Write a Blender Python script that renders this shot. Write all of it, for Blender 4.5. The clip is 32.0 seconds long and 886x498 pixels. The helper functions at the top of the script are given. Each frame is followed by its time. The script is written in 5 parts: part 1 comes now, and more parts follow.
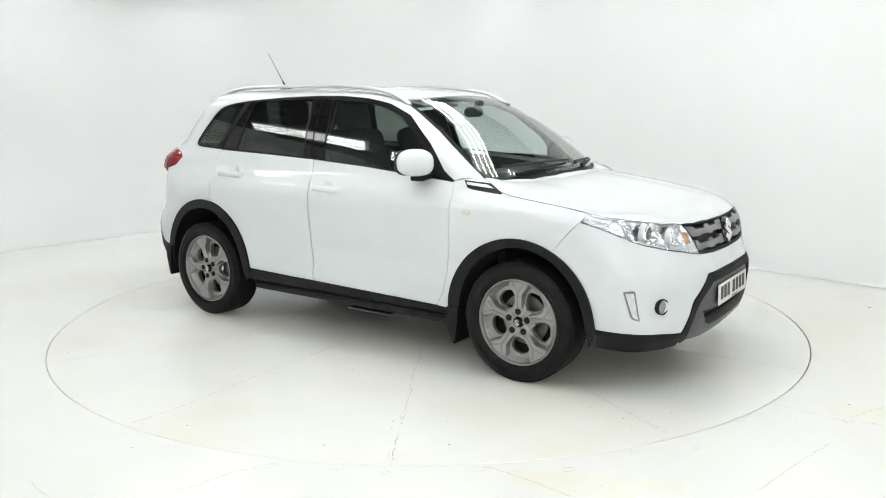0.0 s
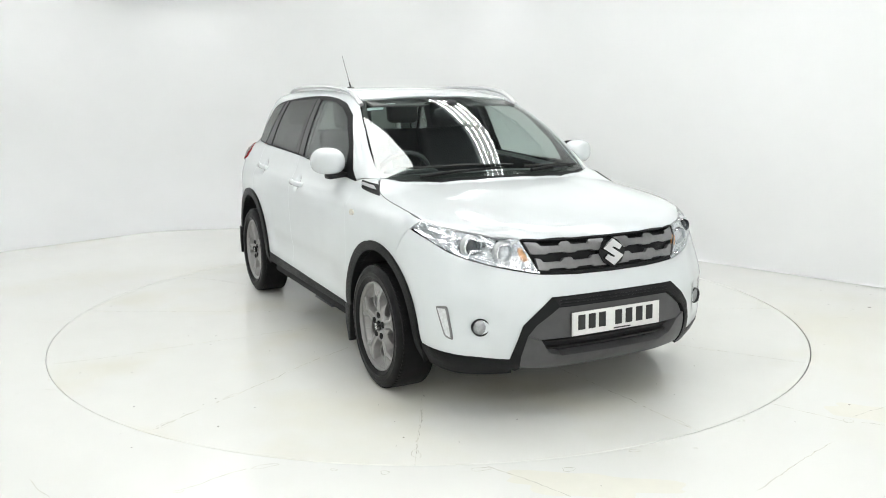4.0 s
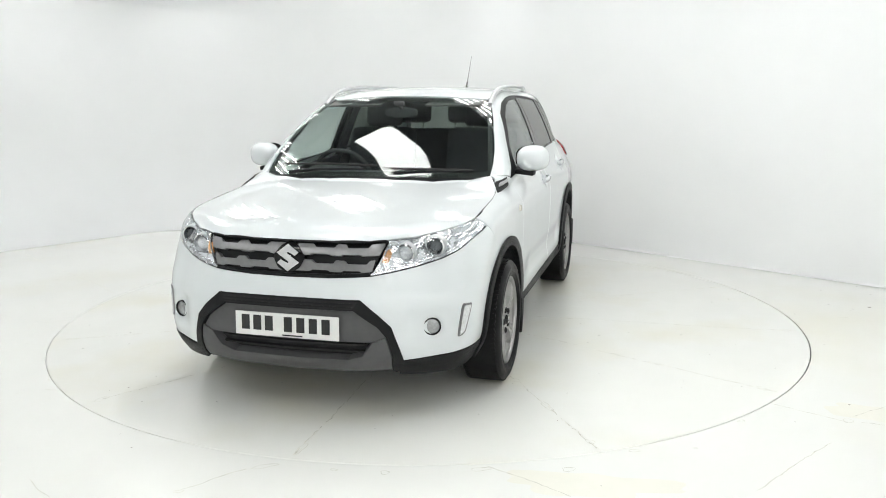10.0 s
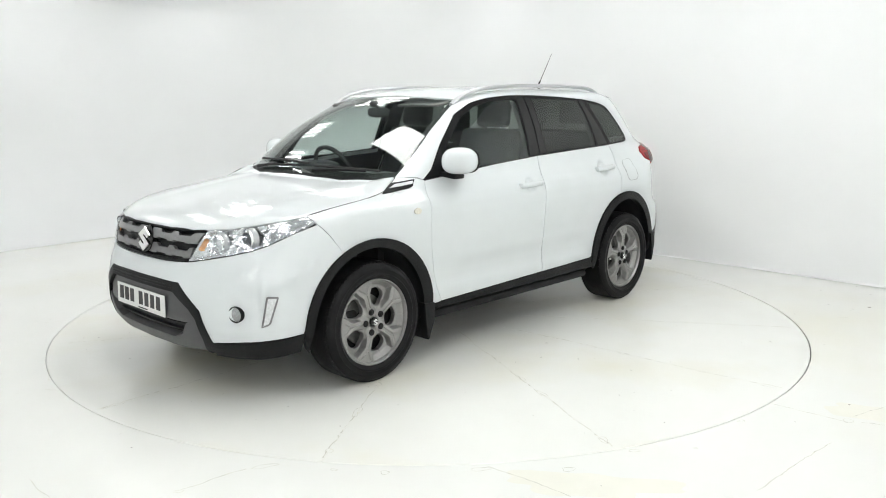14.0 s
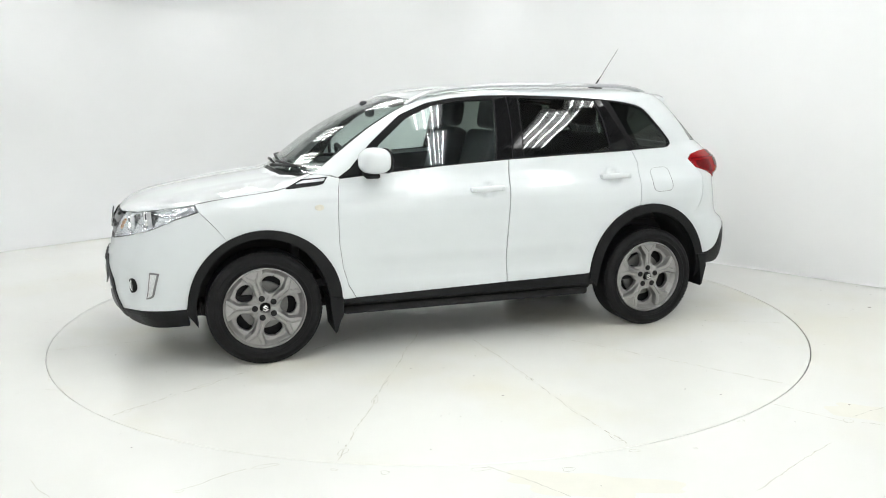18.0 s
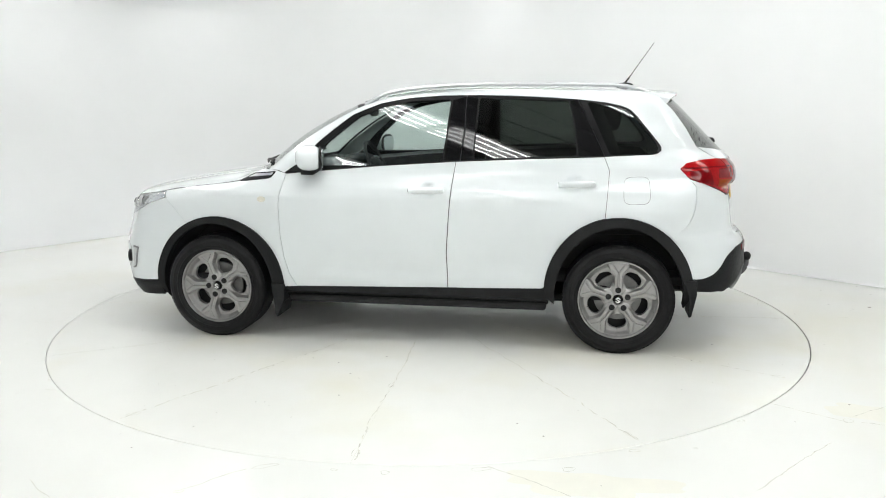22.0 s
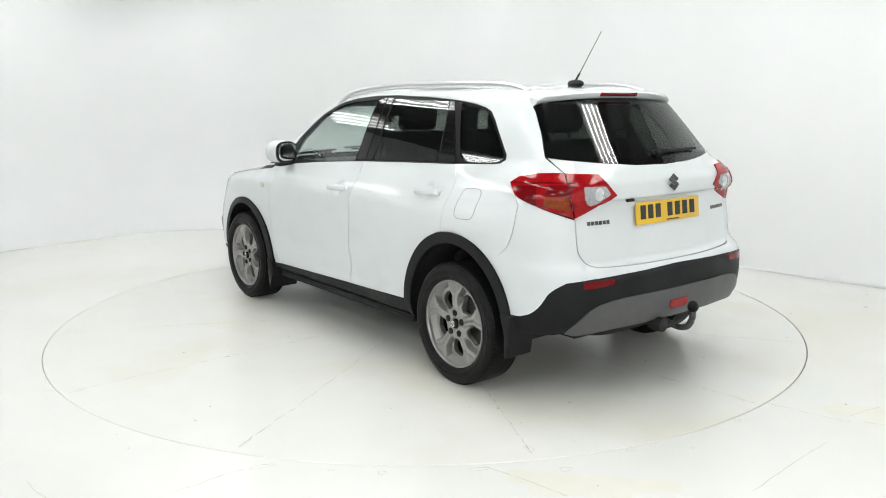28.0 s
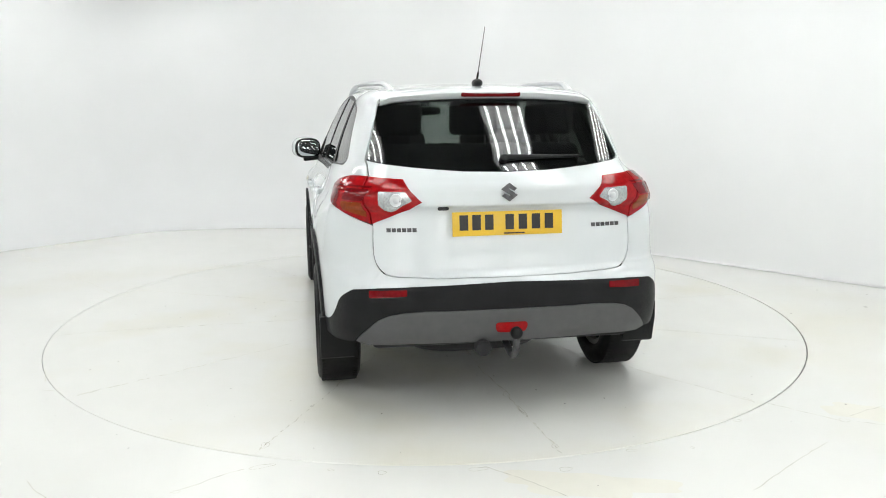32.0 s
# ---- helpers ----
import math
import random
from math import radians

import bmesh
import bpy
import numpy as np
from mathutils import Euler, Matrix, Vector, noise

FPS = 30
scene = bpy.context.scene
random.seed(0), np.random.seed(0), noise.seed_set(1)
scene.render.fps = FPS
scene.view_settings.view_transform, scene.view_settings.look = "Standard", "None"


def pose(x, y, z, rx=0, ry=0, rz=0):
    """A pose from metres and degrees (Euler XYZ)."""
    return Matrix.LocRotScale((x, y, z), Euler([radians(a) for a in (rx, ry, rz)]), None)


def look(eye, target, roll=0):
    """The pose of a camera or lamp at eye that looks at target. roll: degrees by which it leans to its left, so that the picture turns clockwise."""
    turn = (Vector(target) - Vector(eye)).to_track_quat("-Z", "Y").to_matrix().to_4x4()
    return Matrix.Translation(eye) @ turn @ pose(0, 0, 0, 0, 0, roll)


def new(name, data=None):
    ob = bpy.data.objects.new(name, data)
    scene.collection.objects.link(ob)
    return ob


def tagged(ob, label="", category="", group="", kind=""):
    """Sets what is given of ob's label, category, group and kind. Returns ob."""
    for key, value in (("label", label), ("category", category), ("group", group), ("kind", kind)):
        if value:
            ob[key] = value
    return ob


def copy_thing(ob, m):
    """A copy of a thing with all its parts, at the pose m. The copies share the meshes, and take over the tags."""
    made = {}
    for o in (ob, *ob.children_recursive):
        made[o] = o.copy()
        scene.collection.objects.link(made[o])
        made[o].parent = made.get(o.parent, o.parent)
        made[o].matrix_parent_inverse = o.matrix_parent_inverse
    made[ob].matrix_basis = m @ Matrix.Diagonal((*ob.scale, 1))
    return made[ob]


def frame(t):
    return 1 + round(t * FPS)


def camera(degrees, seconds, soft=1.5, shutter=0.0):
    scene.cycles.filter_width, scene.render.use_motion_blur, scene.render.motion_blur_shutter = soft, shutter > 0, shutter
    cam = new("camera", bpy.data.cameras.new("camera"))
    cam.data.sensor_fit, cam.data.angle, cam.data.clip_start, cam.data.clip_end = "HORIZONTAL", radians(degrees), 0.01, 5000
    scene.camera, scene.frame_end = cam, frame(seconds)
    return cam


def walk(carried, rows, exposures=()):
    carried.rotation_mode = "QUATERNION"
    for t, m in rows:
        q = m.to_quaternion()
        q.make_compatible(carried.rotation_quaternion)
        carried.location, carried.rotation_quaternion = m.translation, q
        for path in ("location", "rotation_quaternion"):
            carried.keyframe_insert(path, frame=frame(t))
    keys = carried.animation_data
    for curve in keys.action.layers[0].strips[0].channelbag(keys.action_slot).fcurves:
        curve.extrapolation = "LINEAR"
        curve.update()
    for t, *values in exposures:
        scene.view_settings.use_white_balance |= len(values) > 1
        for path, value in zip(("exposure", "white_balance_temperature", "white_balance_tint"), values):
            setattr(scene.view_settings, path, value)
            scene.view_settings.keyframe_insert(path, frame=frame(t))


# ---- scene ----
# ---- camera: it stands still, and is nudged once a little to the right ----
cam = camera(57.36, 32.0, soft=1.0)
EYE = Vector((0.0, -5.607, 1.489))


def sight(yaw):
    c = math.cos(radians(-10.489))
    return look(EYE, EYE + Vector((-math.sin(radians(yaw)) * c, math.cos(radians(yaw)) * c, math.sin(radians(-10.489)))), -0.24)


walk(cam, [(0.0, sight(-0.923)), (24.6, sight(-0.923)), (24.9, sight(-1.141)), (32.0, sight(-1.141))])

# ---- world and exposure ----
world = bpy.data.worlds.new("world")
scene.world = world
world.use_nodes = True
world.node_tree.nodes["Background"].inputs[0].default_value = (.75, .82, .9, 1)
world.node_tree.nodes["Background"].inputs[1].default_value = 0.05
scene.view_settings.exposure = -0.15
TUBE_GLOW = 17.0
PANEL_GLOW = 11.0
FILL_GLOW = 3.6
WASH_POWER = 11.0


# ---- materials ----
def material(name, color=(.8, .8, .8), rough=.5, metal=0.0, coat=0.0, spec=.5, grain=0.0, grain_size=60.0, bump=0.0, bump_size=200.0,
             rough_var=0.0, glow=None, glow_power=0.0, stain=None, stain_size=1.2, stain_cut=(.55, .75), alpha_stain=.6):
    m = bpy.data.materials.new(name)
    m.use_nodes = True
    nt = m.node_tree
    b = nt.nodes["Principled BSDF"]
    b.inputs["Base Color"].default_value = (*color, 1)
    b.inputs["Roughness"].default_value = rough
    b.inputs["Metallic"].default_value = metal
    b.inputs["Coat Weight"].default_value = coat
    b.inputs["Coat Roughness"].default_value = .012
    b.inputs["Specular IOR Level"].default_value = spec
    m.diffuse_color = (*color, 1)
    co = nt.nodes.new("ShaderNodeTexCoord")
    col = None

    def noise_tex(size, detail=4.0):
        n = nt.nodes.new("ShaderNodeTexNoise")
        n.inputs["Scale"].default_value = size
        n.inputs["Detail"].default_value = detail
        nt.links.new(co.outputs["Object"], n.inputs["Vector"])
        return n.outputs["Fac"]

    def blend(fac, a, c):
        x = nt.nodes.new("ShaderNodeMix")
        x.data_type = "RGBA"
        nt.links.new(fac, x.inputs[0])
        for k, v in ((6, a), (7, c)):
            if isinstance(v, tuple):
                x.inputs[k].default_value = (*v, 1)
            else:
                nt.links.new(v, x.inputs[k])
        return x.outputs[2]

    def span(fac, lo, hi, a=0.0, c=1.0):
        r = nt.nodes.new("ShaderNodeMapRange")
        for k, v in enumerate((lo, hi, a, c)):
            r.inputs[k + 1].default_value = v
        nt.links.new(fac, r.inputs[0])
        return r.outputs[0]

    if grain:
        dark, lite = tuple(c * (1 - grain) for c in color), tuple(min(1, c * (1 + grain)) for c in color)
        col = blend(span(noise_tex(grain_size), .3, .7), dark, lite)
    if stain:
        fac = span(noise_tex(stain_size, 6.0), stain_cut[0], stain_cut[1], 0, alpha_stain)
        col = blend(fac, col if col is not None else color, stain)
    if col is not None:
        nt.links.new(col, b.inputs["Base Color"])
    if rough_var:
        nt.links.new(span(noise_tex(grain_size * .3), .3, .7, max(0, rough - rough_var), rough + rough_var), b.inputs["Roughness"])
    if bump:
        k = nt.nodes.new("ShaderNodeBump")
        k.inputs["Strength"].default_value = bump
        k.inputs["Distance"].default_value = .002
        nt.links.new(noise_tex(bump_size), k.inputs["Height"])
        nt.links.new(k.outputs[0], b.inputs["Normal"])
    if glow:
        b.inputs["Emission Color"].default_value = (*glow, 1)
        b.inputs["Emission Strength"].default_value = glow_power
    return m


def glass(name, tint, gloss_rough=.0, gloss=.062):
    """A thin pane: it lets tinted light straight through and mirrors more at a slant."""
    m = bpy.data.materials.new(name)
    m.use_nodes = True
    nt = m.node_tree
    nt.nodes.remove(nt.nodes["Principled BSDF"])
    out = nt.nodes["Material Output"]
    t, g, mix, f = (nt.nodes.new(k) for k in ("ShaderNodeBsdfTransparent", "ShaderNodeBsdfGlossy", "ShaderNodeMixShader", "ShaderNodeLayerWeight"))
    power, scale = nt.nodes.new("ShaderNodeMath"), nt.nodes.new("ShaderNodeMath")
    power.operation, scale.operation = "POWER", "MULTIPLY_ADD"
    power.inputs[1].default_value = 5.0
    scale.inputs[1].default_value, scale.inputs[2].default_value = .94, gloss
    f.inputs["Blend"].default_value = .5
    nt.links.new(f.outputs["Facing"], power.inputs[0])
    nt.links.new(power.outputs[0], scale.inputs[0])
    t.inputs[0].default_value = (*tint, 1)
    g.inputs["Roughness"].default_value = gloss_rough
    nt.links.new(scale.outputs[0], mix.inputs[0])
    nt.links.new(t.outputs[0], mix.inputs[1])
    nt.links.new(g.outputs[0], mix.inputs[2])
    nt.links.new(mix.outputs[0], out.inputs["Surface"])
    m.diffuse_color = (*tint, 1)
    return m


PAINT = material("white_car_paint", (.655, .69, .70), .5, coat=1.0, spec=.3, grain=.012, grain_size=8)
PLASTIC = material("black_textured_plastic", (.0055, .006, .0065), .5, spec=.24, grain=.25, grain_size=14, bump=.35, bump_size=700, rough_var=.08)
GREY = material("grey_painted_plastic", (.075, .075, .077), .45, grain=.08, grain_size=20, bump=.1, bump_size=600)
GLOSS = material("gloss_black", (.006, .006, .0065), .05, spec=.36, grain=.2, grain_size=30)
RUBBER = material("tyre_rubber", (.006, .006, .0065), .5, spec=.19, grain=.3, grain_size=22, bump=.3, bump_size=300, rough_var=.1)
ALLOY = material("grey_alloy", (.29, .285, .28), .30, metal=.65, coat=.4, grain=.05, grain_size=30)
CHROME = material("chrome", (.85, .86, .87), .07, metal=1.0, rough_var=.03)
SILVER = material("satin_silver", (.55, .56, .57), .38, metal=.55, grain=.04, grain_size=60)
BARS = material("grey_grille_metal", (.21, .21, .213), .33, metal=.7, coat=.3, grain=.06, grain_size=50)
WINDOW_TRIM = material("satin_black_trim", (.006, .006, .0065), .40, spec=.14, grain=.2, grain_size=30)
SEAL = material("rubber_seal", (.012, .012, .012), .6, grain=.2, grain_size=40)
DARK = material("dark_liner", (.010, .010, .011), .85, grain=.4, grain_size=12)
TRIM = material("interior_trim", (.030, .031, .034), .6, grain=.15, grain_size=30, bump=.3, bump_size=500)
CLOTH = material("seat_cloth", (.028, .029, .033), .9, grain=.3, grain_size=120, bump=.5, bump_size=500)
LINING = material("roof_lining", (.13, .13, .127), .9, grain=.05, grain_size=90, bump=.3, bump_size=600)
RED = material("red_lens", (.31, .004, .006), .08, spec=.3, grain=.2, grain_size=60)
RED_DEEP = material("deep_red_lens", (.15, .002, .004), .08, spec=.3, grain=.2, grain_size=60)
AMBER_DARK = material("smoked_amber_lens", (.26, .040, .006), .10, spec=.3, grain=.15, grain_size=60)
CLEAR_LAMP = material("frosted_lamp_lens", (.72, .74, .75), .15, metal=.15, coat=1.0, grain=.15, grain_size=90)
STEEL = material("worn_steel", (.10, .10, .105), .42, metal=.8, grain=.4, grain_size=30, bump=.3)
RUST = material("exhaust_steel", (.30, .28, .26), .4, metal=.7, grain=.3, grain_size=20)
PLATE_W = material("white_plate", (.74, .74, .72), .3, coat=.4, grain=.02)
PLATE_Y = material("yellow_plate", (.70, .44, .02), .3, coat=.4, grain=.02)
INK = material("plate_ink", (.012, .012, .012), .4, grain=.1)
STICKER = material("pale_sticker", (.55, .65, .68), .5, grain=.1)
SCREEN_GLASS = glass("clear_glass", (.91, .95, .935))
DOOR_GLASS = glass("door_glass", (.89, .935, .92))
PRIVACY = glass("privacy_glass", (.44, .47, .45))
LENS = glass("lamp_lens", (.95, .96, .97))
FLOOR_M = material("white_floor_paint", (.80, .805, .775), .20, spec=.5, grain=.012, grain_size=3, bump=.03, bump_size=40, rough_var=.03,
                   stain=(.76, .74, .62), stain_size=.55, stain_cut=(.52, .72), alpha_stain=.55)
TABLE_M = material("white_table_paint", (.80, .805, .77), .19, spec=.5, grain=.012, grain_size=4, bump=.03, bump_size=50, rough_var=.03,
                   stain=(.74, .71, .56), stain_size=.9, stain_cut=(.48, .72), alpha_stain=.65)
WALL_M = material("white_wall_paint", (.80, .808, .81), .75, spec=.25, grain=.01, grain_size=2, bump=.04, bump_size=60)
CEIL_M = material("grey_ceiling", (.17, .175, .18), .7, grain=.15, grain_size=6)
SEAM_M = material("dirty_seam", (.30, .29, .25), .8, grain=.4, grain_size=15)
PUTTY_M = material("seam_putty", (.56, .55, .48), .7, grain=.25, grain_size=9)
SCUFF_M = material("pale_scuff", (.50, .49, .43), .7, grain=.3, grain_size=30)
FIX_M = material("white_fixture", (.7, .7, .7), .4, grain=.03)
TUBE_M = material("lit_tube", (.9, .9, .9), .4, glow=(.982, 1.0, .985), glow_power=TUBE_GLOW)
FILL_PANEL_M = material("added_fill_cloth", (.8, .8, .8), .8, glow=(1.0, .99, .97), glow_power=FILL_GLOW)
PANEL_M = material("lit_cloth", (.8, .8, .8), .8, glow=(1.0, .99, .97), glow_power=PANEL_GLOW)


# ---- mesh helpers ----
def made(name, verts, faces, mat, parent=None, label="", smooth=True, sharp=40):
    me = bpy.data.meshes.new(name)
    me.from_pydata([tuple(v) for v in verts], [], [tuple(f) for f in faces])
    if isinstance(mat, (list, tuple)):
        for k in mat:
            me.materials.append(k)
    else:
        me.materials.append(mat)
    if smooth:
        me.polygons.foreach_set("use_smooth", [True] * len(me.polygons))
        me.set_sharp_from_angle(angle=radians(sharp))
    ob = new(name, me)
    if parent is not None:
        ob.parent = parent
    if label:
        tagged(ob, label)
    return ob


def part(name, bm, mat, parent=None, label="", smooth=True, sharp=40):
    bmesh.ops.recalc_face_normals(bm, faces=bm.faces)
    bm.verts.index_update()
    ob = made(name, [v.co[:] for v in bm.verts], [[v.index for v in f.verts] for f in bm.faces], mat, parent, label, smooth, sharp)
    bm.free()
    return ob


def box(sx, sy, sz, at=(0, 0, 0), bevel=.0, seg=2, turn=None, bm=None):
    """A box of that size round `at`, its edges rounded."""
    b = bmesh.new()
    bmesh.ops.create_cube(b, size=1)
    bmesh.ops.scale(b, vec=(sx, sy, sz), verts=b.verts)
    if bevel:
        bmesh.ops.bevel(b, geom=list(b.edges), offset=bevel, segments=seg, profile=.5, affect="EDGES", clamp_overlap=True)
    m = Matrix.Translation(at) @ (turn or Matrix())
    bmesh.ops.transform(b, matrix=m, verts=b.verts)
    return merge(bm, b)


def merge(bm, b):
    if bm is None:
        return b
    me = bpy.data.meshes.new("join")
    b.to_mesh(me)
    bm.from_mesh(me)
    bpy.data.meshes.remove(me)
    b.free()
    return bm


def lathe(rings, n=48, bm=None, at=None):
    """A body turned round the y axis: rings of (radius, y)."""
    b = bm or bmesh.new()
    loops = []
    for r, y in rings:
        loops.append([b.verts.new((r * math.cos(2 * math.pi * i / n), y, r * math.sin(2 * math.pi * i / n))) for i in range(n)])
    for p, q in zip(loops, loops[1:]):
        for i in range(n):
            b.faces.new((p[i], p[(i + 1) % n], q[(i + 1) % n], q[i]))
    if at is not None:
        bmesh.ops.transform(b, matrix=at, verts=b.verts)
    return b


def tube(path, radius, n=10, bm=None, flat=1.0, caps=True):
    """A round bar along a path; radius may be a list. flat squeezes it upright."""
    b = bm if bm is not None else bmesh.new()
    pts = [Vector(p) for p in path]
    rad = radius if isinstance(radius, (list, tuple)) else [radius] * len(pts)
    loops = []
    for i, p in enumerate(pts):
        d = (pts[min(i + 1, len(pts) - 1)] - pts[max(i - 1, 0)]).normalized()
        up = Vector((0, 0, 1)) if abs(d.z) < .95 else Vector((0, 1, 0))
        s = d.cross(up).normalized()
        u = s.cross(d)
        loops.append([b.verts.new(p + (s * math.cos(a) + u * math.sin(a) * flat) * rad[i]) for a in (2 * math.pi * k / n for k in range(n))])
    for p, q in zip(loops, loops[1:]):
        for k in range(n):
            b.faces.new((p[k], p[(k + 1) % n], q[(k + 1) % n], q[k]))
    if caps:
        b.faces.new(loops[0][::-1])
        b.faces.new(loops[-1])
    return b


def prism(pts, depth, frame_of, bm=None, bevel=0.0):
    """A flat outline made solid. frame_of(u, v, w) gives the place."""
    b = bmesh.new()
    lo = [b.verts.new(frame_of(u, v, 0)) for u, v in pts]
    hi = [b.verts.new(frame_of(u, v, depth)) for u, v in pts]
    n = len(pts)
    b.faces.new(lo[::-1])
    top_face = b.faces.new(hi)
    for i in range(n):
        b.faces.new((lo[i], lo[(i + 1) % n], hi[(i + 1) % n], hi[i]))
    if bevel:
        bmesh.ops.bevel(b, geom=list(top_face.edges), offset=bevel, segments=2, profile=.5, affect="EDGES", clamp_overlap=True)
    return merge(bm, b)


def ball(c, r, p=2.6, n=28, m=16):
    """A rounded box: half sizes r, squareness p."""
    b = bmesh.new()

    def f(v, k):
        return math.copysign(abs(v) ** (2 / p), v) * k
    rows = []
    for i in range(m + 1):
        t = math.pi * (i / m - .5)
        row = []
        for j in range(n):
            a = 2 * math.pi * j / n
            row.append(b.verts.new((c[0] + f(math.cos(t) * math.cos(a), r[0]), c[1] + f(math.cos(t) * math.sin(a), r[1]), c[2] + f(math.sin(t), r[2]))))
        rows.append(row)
    for p0, p1 in zip(rows, rows[1:]):
        for j in range(n):
            b.faces.new((p0[j], p0[(j + 1) % n], p1[(j + 1) % n], p1[j]))
    bmesh.ops.remove_doubles(b, verts=b.verts, dist=1e-5)
    return b


# ---- the car's outer form: one skin, found where a ray from inside leaves it ----
def curve(xs, ys):
    """A smooth curve through a few stations that never overshoots."""
    xs, ys = np.array(xs, float), np.array(ys, float)
    h, d = np.diff(xs), np.diff(ys) / np.diff(xs)
    m = np.zeros(len(xs))
    m[0], m[-1] = d[0], d[-1]
    for i in range(1, len(xs) - 1):
        if d[i - 1] * d[i] > 0:
            a, b = 2 * h[i] + h[i - 1], h[i] + 2 * h[i - 1]
            m[i] = (a + b) / (a / d[i - 1] + b / d[i])

    def at(x):
        x = np.clip(np.asarray(x, float), xs[0], xs[-1])
        i = np.clip(np.searchsorted(xs, x) - 1, 0, len(h) - 1)
        t = (x - xs[i]) / h[i]
        return ((1 + 2 * t) * (1 - t) ** 2 * ys[i] + t * (1 - t) ** 2 * h[i] * m[i]
                + t * t * (3 - 2 * t) * ys[i + 1] + t * t * (t - 1) * h[i] * m[i + 1])
    return at


def smax(a, b, k):
    return np.maximum(a, b) + np.maximum(k - np.abs(a - b), 0) ** 2 / (4 * k)


def step(x, a, b):
    t = np.clip((x - a) / (b - a), 0, 1)
    return t * t * (3 - 2 * t)


HALF = curve([.15, .25, .33, .40, .60, .83, .90, .95, 1.0, 1.05, 1.11, 1.20, 1.30, 1.40, 1.47, 1.53, 1.58, 1.65],
             [.76, .80, .842, .855, .862, .868, .862, .846, .818, .793, .773, .742, .704, .660, .625, .59, .54, .46])
NOSE = curve([.15, .24, .30, .42, .52, .60, .68, .78, .86, .92, 1.0],
             [1.98, 2.05, 2.095, 2.122, 2.122, 2.108, 2.085, 2.070, 2.045, 1.99, 1.85])
NOSE_BOW = curve([0, .26, .40, .534, .647, .757, .83, .92, 1.1], [0, .008, .03, .082, .15, .228, .315, .48, .9])
TAIL = curve([.15, .28, .36, .45, .55, .64, .685, .715, .85, .990, 1.014, 1.08, 1.13, 1.17, 1.20, 1.335, 1.47, 1.62],
             [1.80, 1.90, 1.98, 2.025, 2.035, 2.03, 2.005, 1.966, 1.942, 1.922, 1.948, 1.952, 1.925, 1.893, 1.862, 1.730, 1.598, 1.451])
TAIL_BOW = curve([0, .26, .40, .56, .645, .716, .80, .86, 1.0], [0, .006, .02, .045, .075, .115, .205, .33, .7])


def BONNET(x):
    """A long even crown that rolls over towards the lip."""
    u = x - 1.1
    return 1.042 - .105 * u - .0594 * u * u - .62 * np.clip(x - 1.85, 0, 1) ** 2


ROOF = curve([-1.75, -1.6, -1.48, -1.25, -.75, -.37, .02, .25, .41, .649, .851, 1.057, 1.2, 1.35],
             [1.50, 1.522, 1.535, 1.557, 1.575, 1.577, 1.562, 1.533, 1.487, 1.385, 1.268, 1.112, .99, .85])


def side(x, z):
    f, r = np.clip((x - .95) / .9, 0, 1.5), np.clip((-x - 1.05) / .9, 0, 1.5)
    haunch = .008 * np.exp(-((x + 1.35) / .38) ** 2) * step(z, .74, .86) * (1 - step(z, .93, 1.03))
    waist = .011 * step(z, .40, .47) * (1 - step(z, .50, .60)) * step(x, -.85, -.6) * (1 - step(x, .5, .8))
    cups = np.exp(-(((x + .109) ** 2 + (z - .950) ** 2) / .040 ** 2) ** 2) + np.exp(-(((x + .980) ** 2 + (z - .997) ** 2) / .045 ** 2) ** 2)
    return HALF(z) + haunch - waist - .015 * cups - .052 * f ** 2 - (.045 + .155 * step(z, 1.07, 1.2)) * r ** 2 - .05 * step(z, 1.0, 1.45) * np.clip((x - .15) / .8, 0, 1) ** 1.5 - .028 * step(z, .90, .985) * (1 - step(z, 1.0, 1.1)) * step(x, .5, 1.0)


def top(x, y):
    a = np.abs(y)
    roof = ROOF(x + .27 * y * y) - .028 * (a / .55) ** 2.4
    hood = BONNET(x) - .048 * (a / .77) ** 2.2 + .052 * step(1.16 - x, 0, .27) * step(a, .48, .72)
    hood = hood + .005 * step(a, .36, .54) * (1 - step(a, .58, .76)) * (1 - step(x, 1.5, 2.0))
    return np.where(x > 1.16, hood, np.maximum(roof, np.where(x > .80, hood - .03 * step(1.128 - .43 * a ** 2.4 - x, -.002, .03) * (1 - step(a, .70, .735)), -9)))


def skin(p):
    x, y, z = p[..., 0], p[..., 1], p[..., 2]
    a = np.abs(y)
    s = a - side(x, z)
    t = z - top(x, y)
    n = (x - (NOSE(z) - NOSE_BOW(a) * (1 + .3 * step(z, .6, .88)))) * .9
    n = n + .016 * step(a, .55, .63) * (1 - step(a, .76, .81)) * step(z, .37, .44) * (1 - step(z, .535, .567))
    r = (-x - (TAIL(z) - TAIL_BOW(a) * (1 + .9 * step(z, 1.02, 1.2)))) * .9
    return smax(smax(smax(s, n, .09), r, .09), t, .07)


def cast(eye, way, far=1.6):
    """The last place at which each ray is still inside the skin."""
    eye, way = np.broadcast_arrays(np.asarray(eye, float), np.asarray(way, float))
    lo, hi = np.zeros(eye.shape[:-1]), np.full(eye.shape[:-1], far)
    for _ in range(40):
        mid = (lo + hi) / 2
        inside = skin(eye + mid[..., None] * way) < 0
        lo, hi = np.where(inside, mid, lo), np.where(inside, hi, mid)
    return eye + lo[..., None] * way


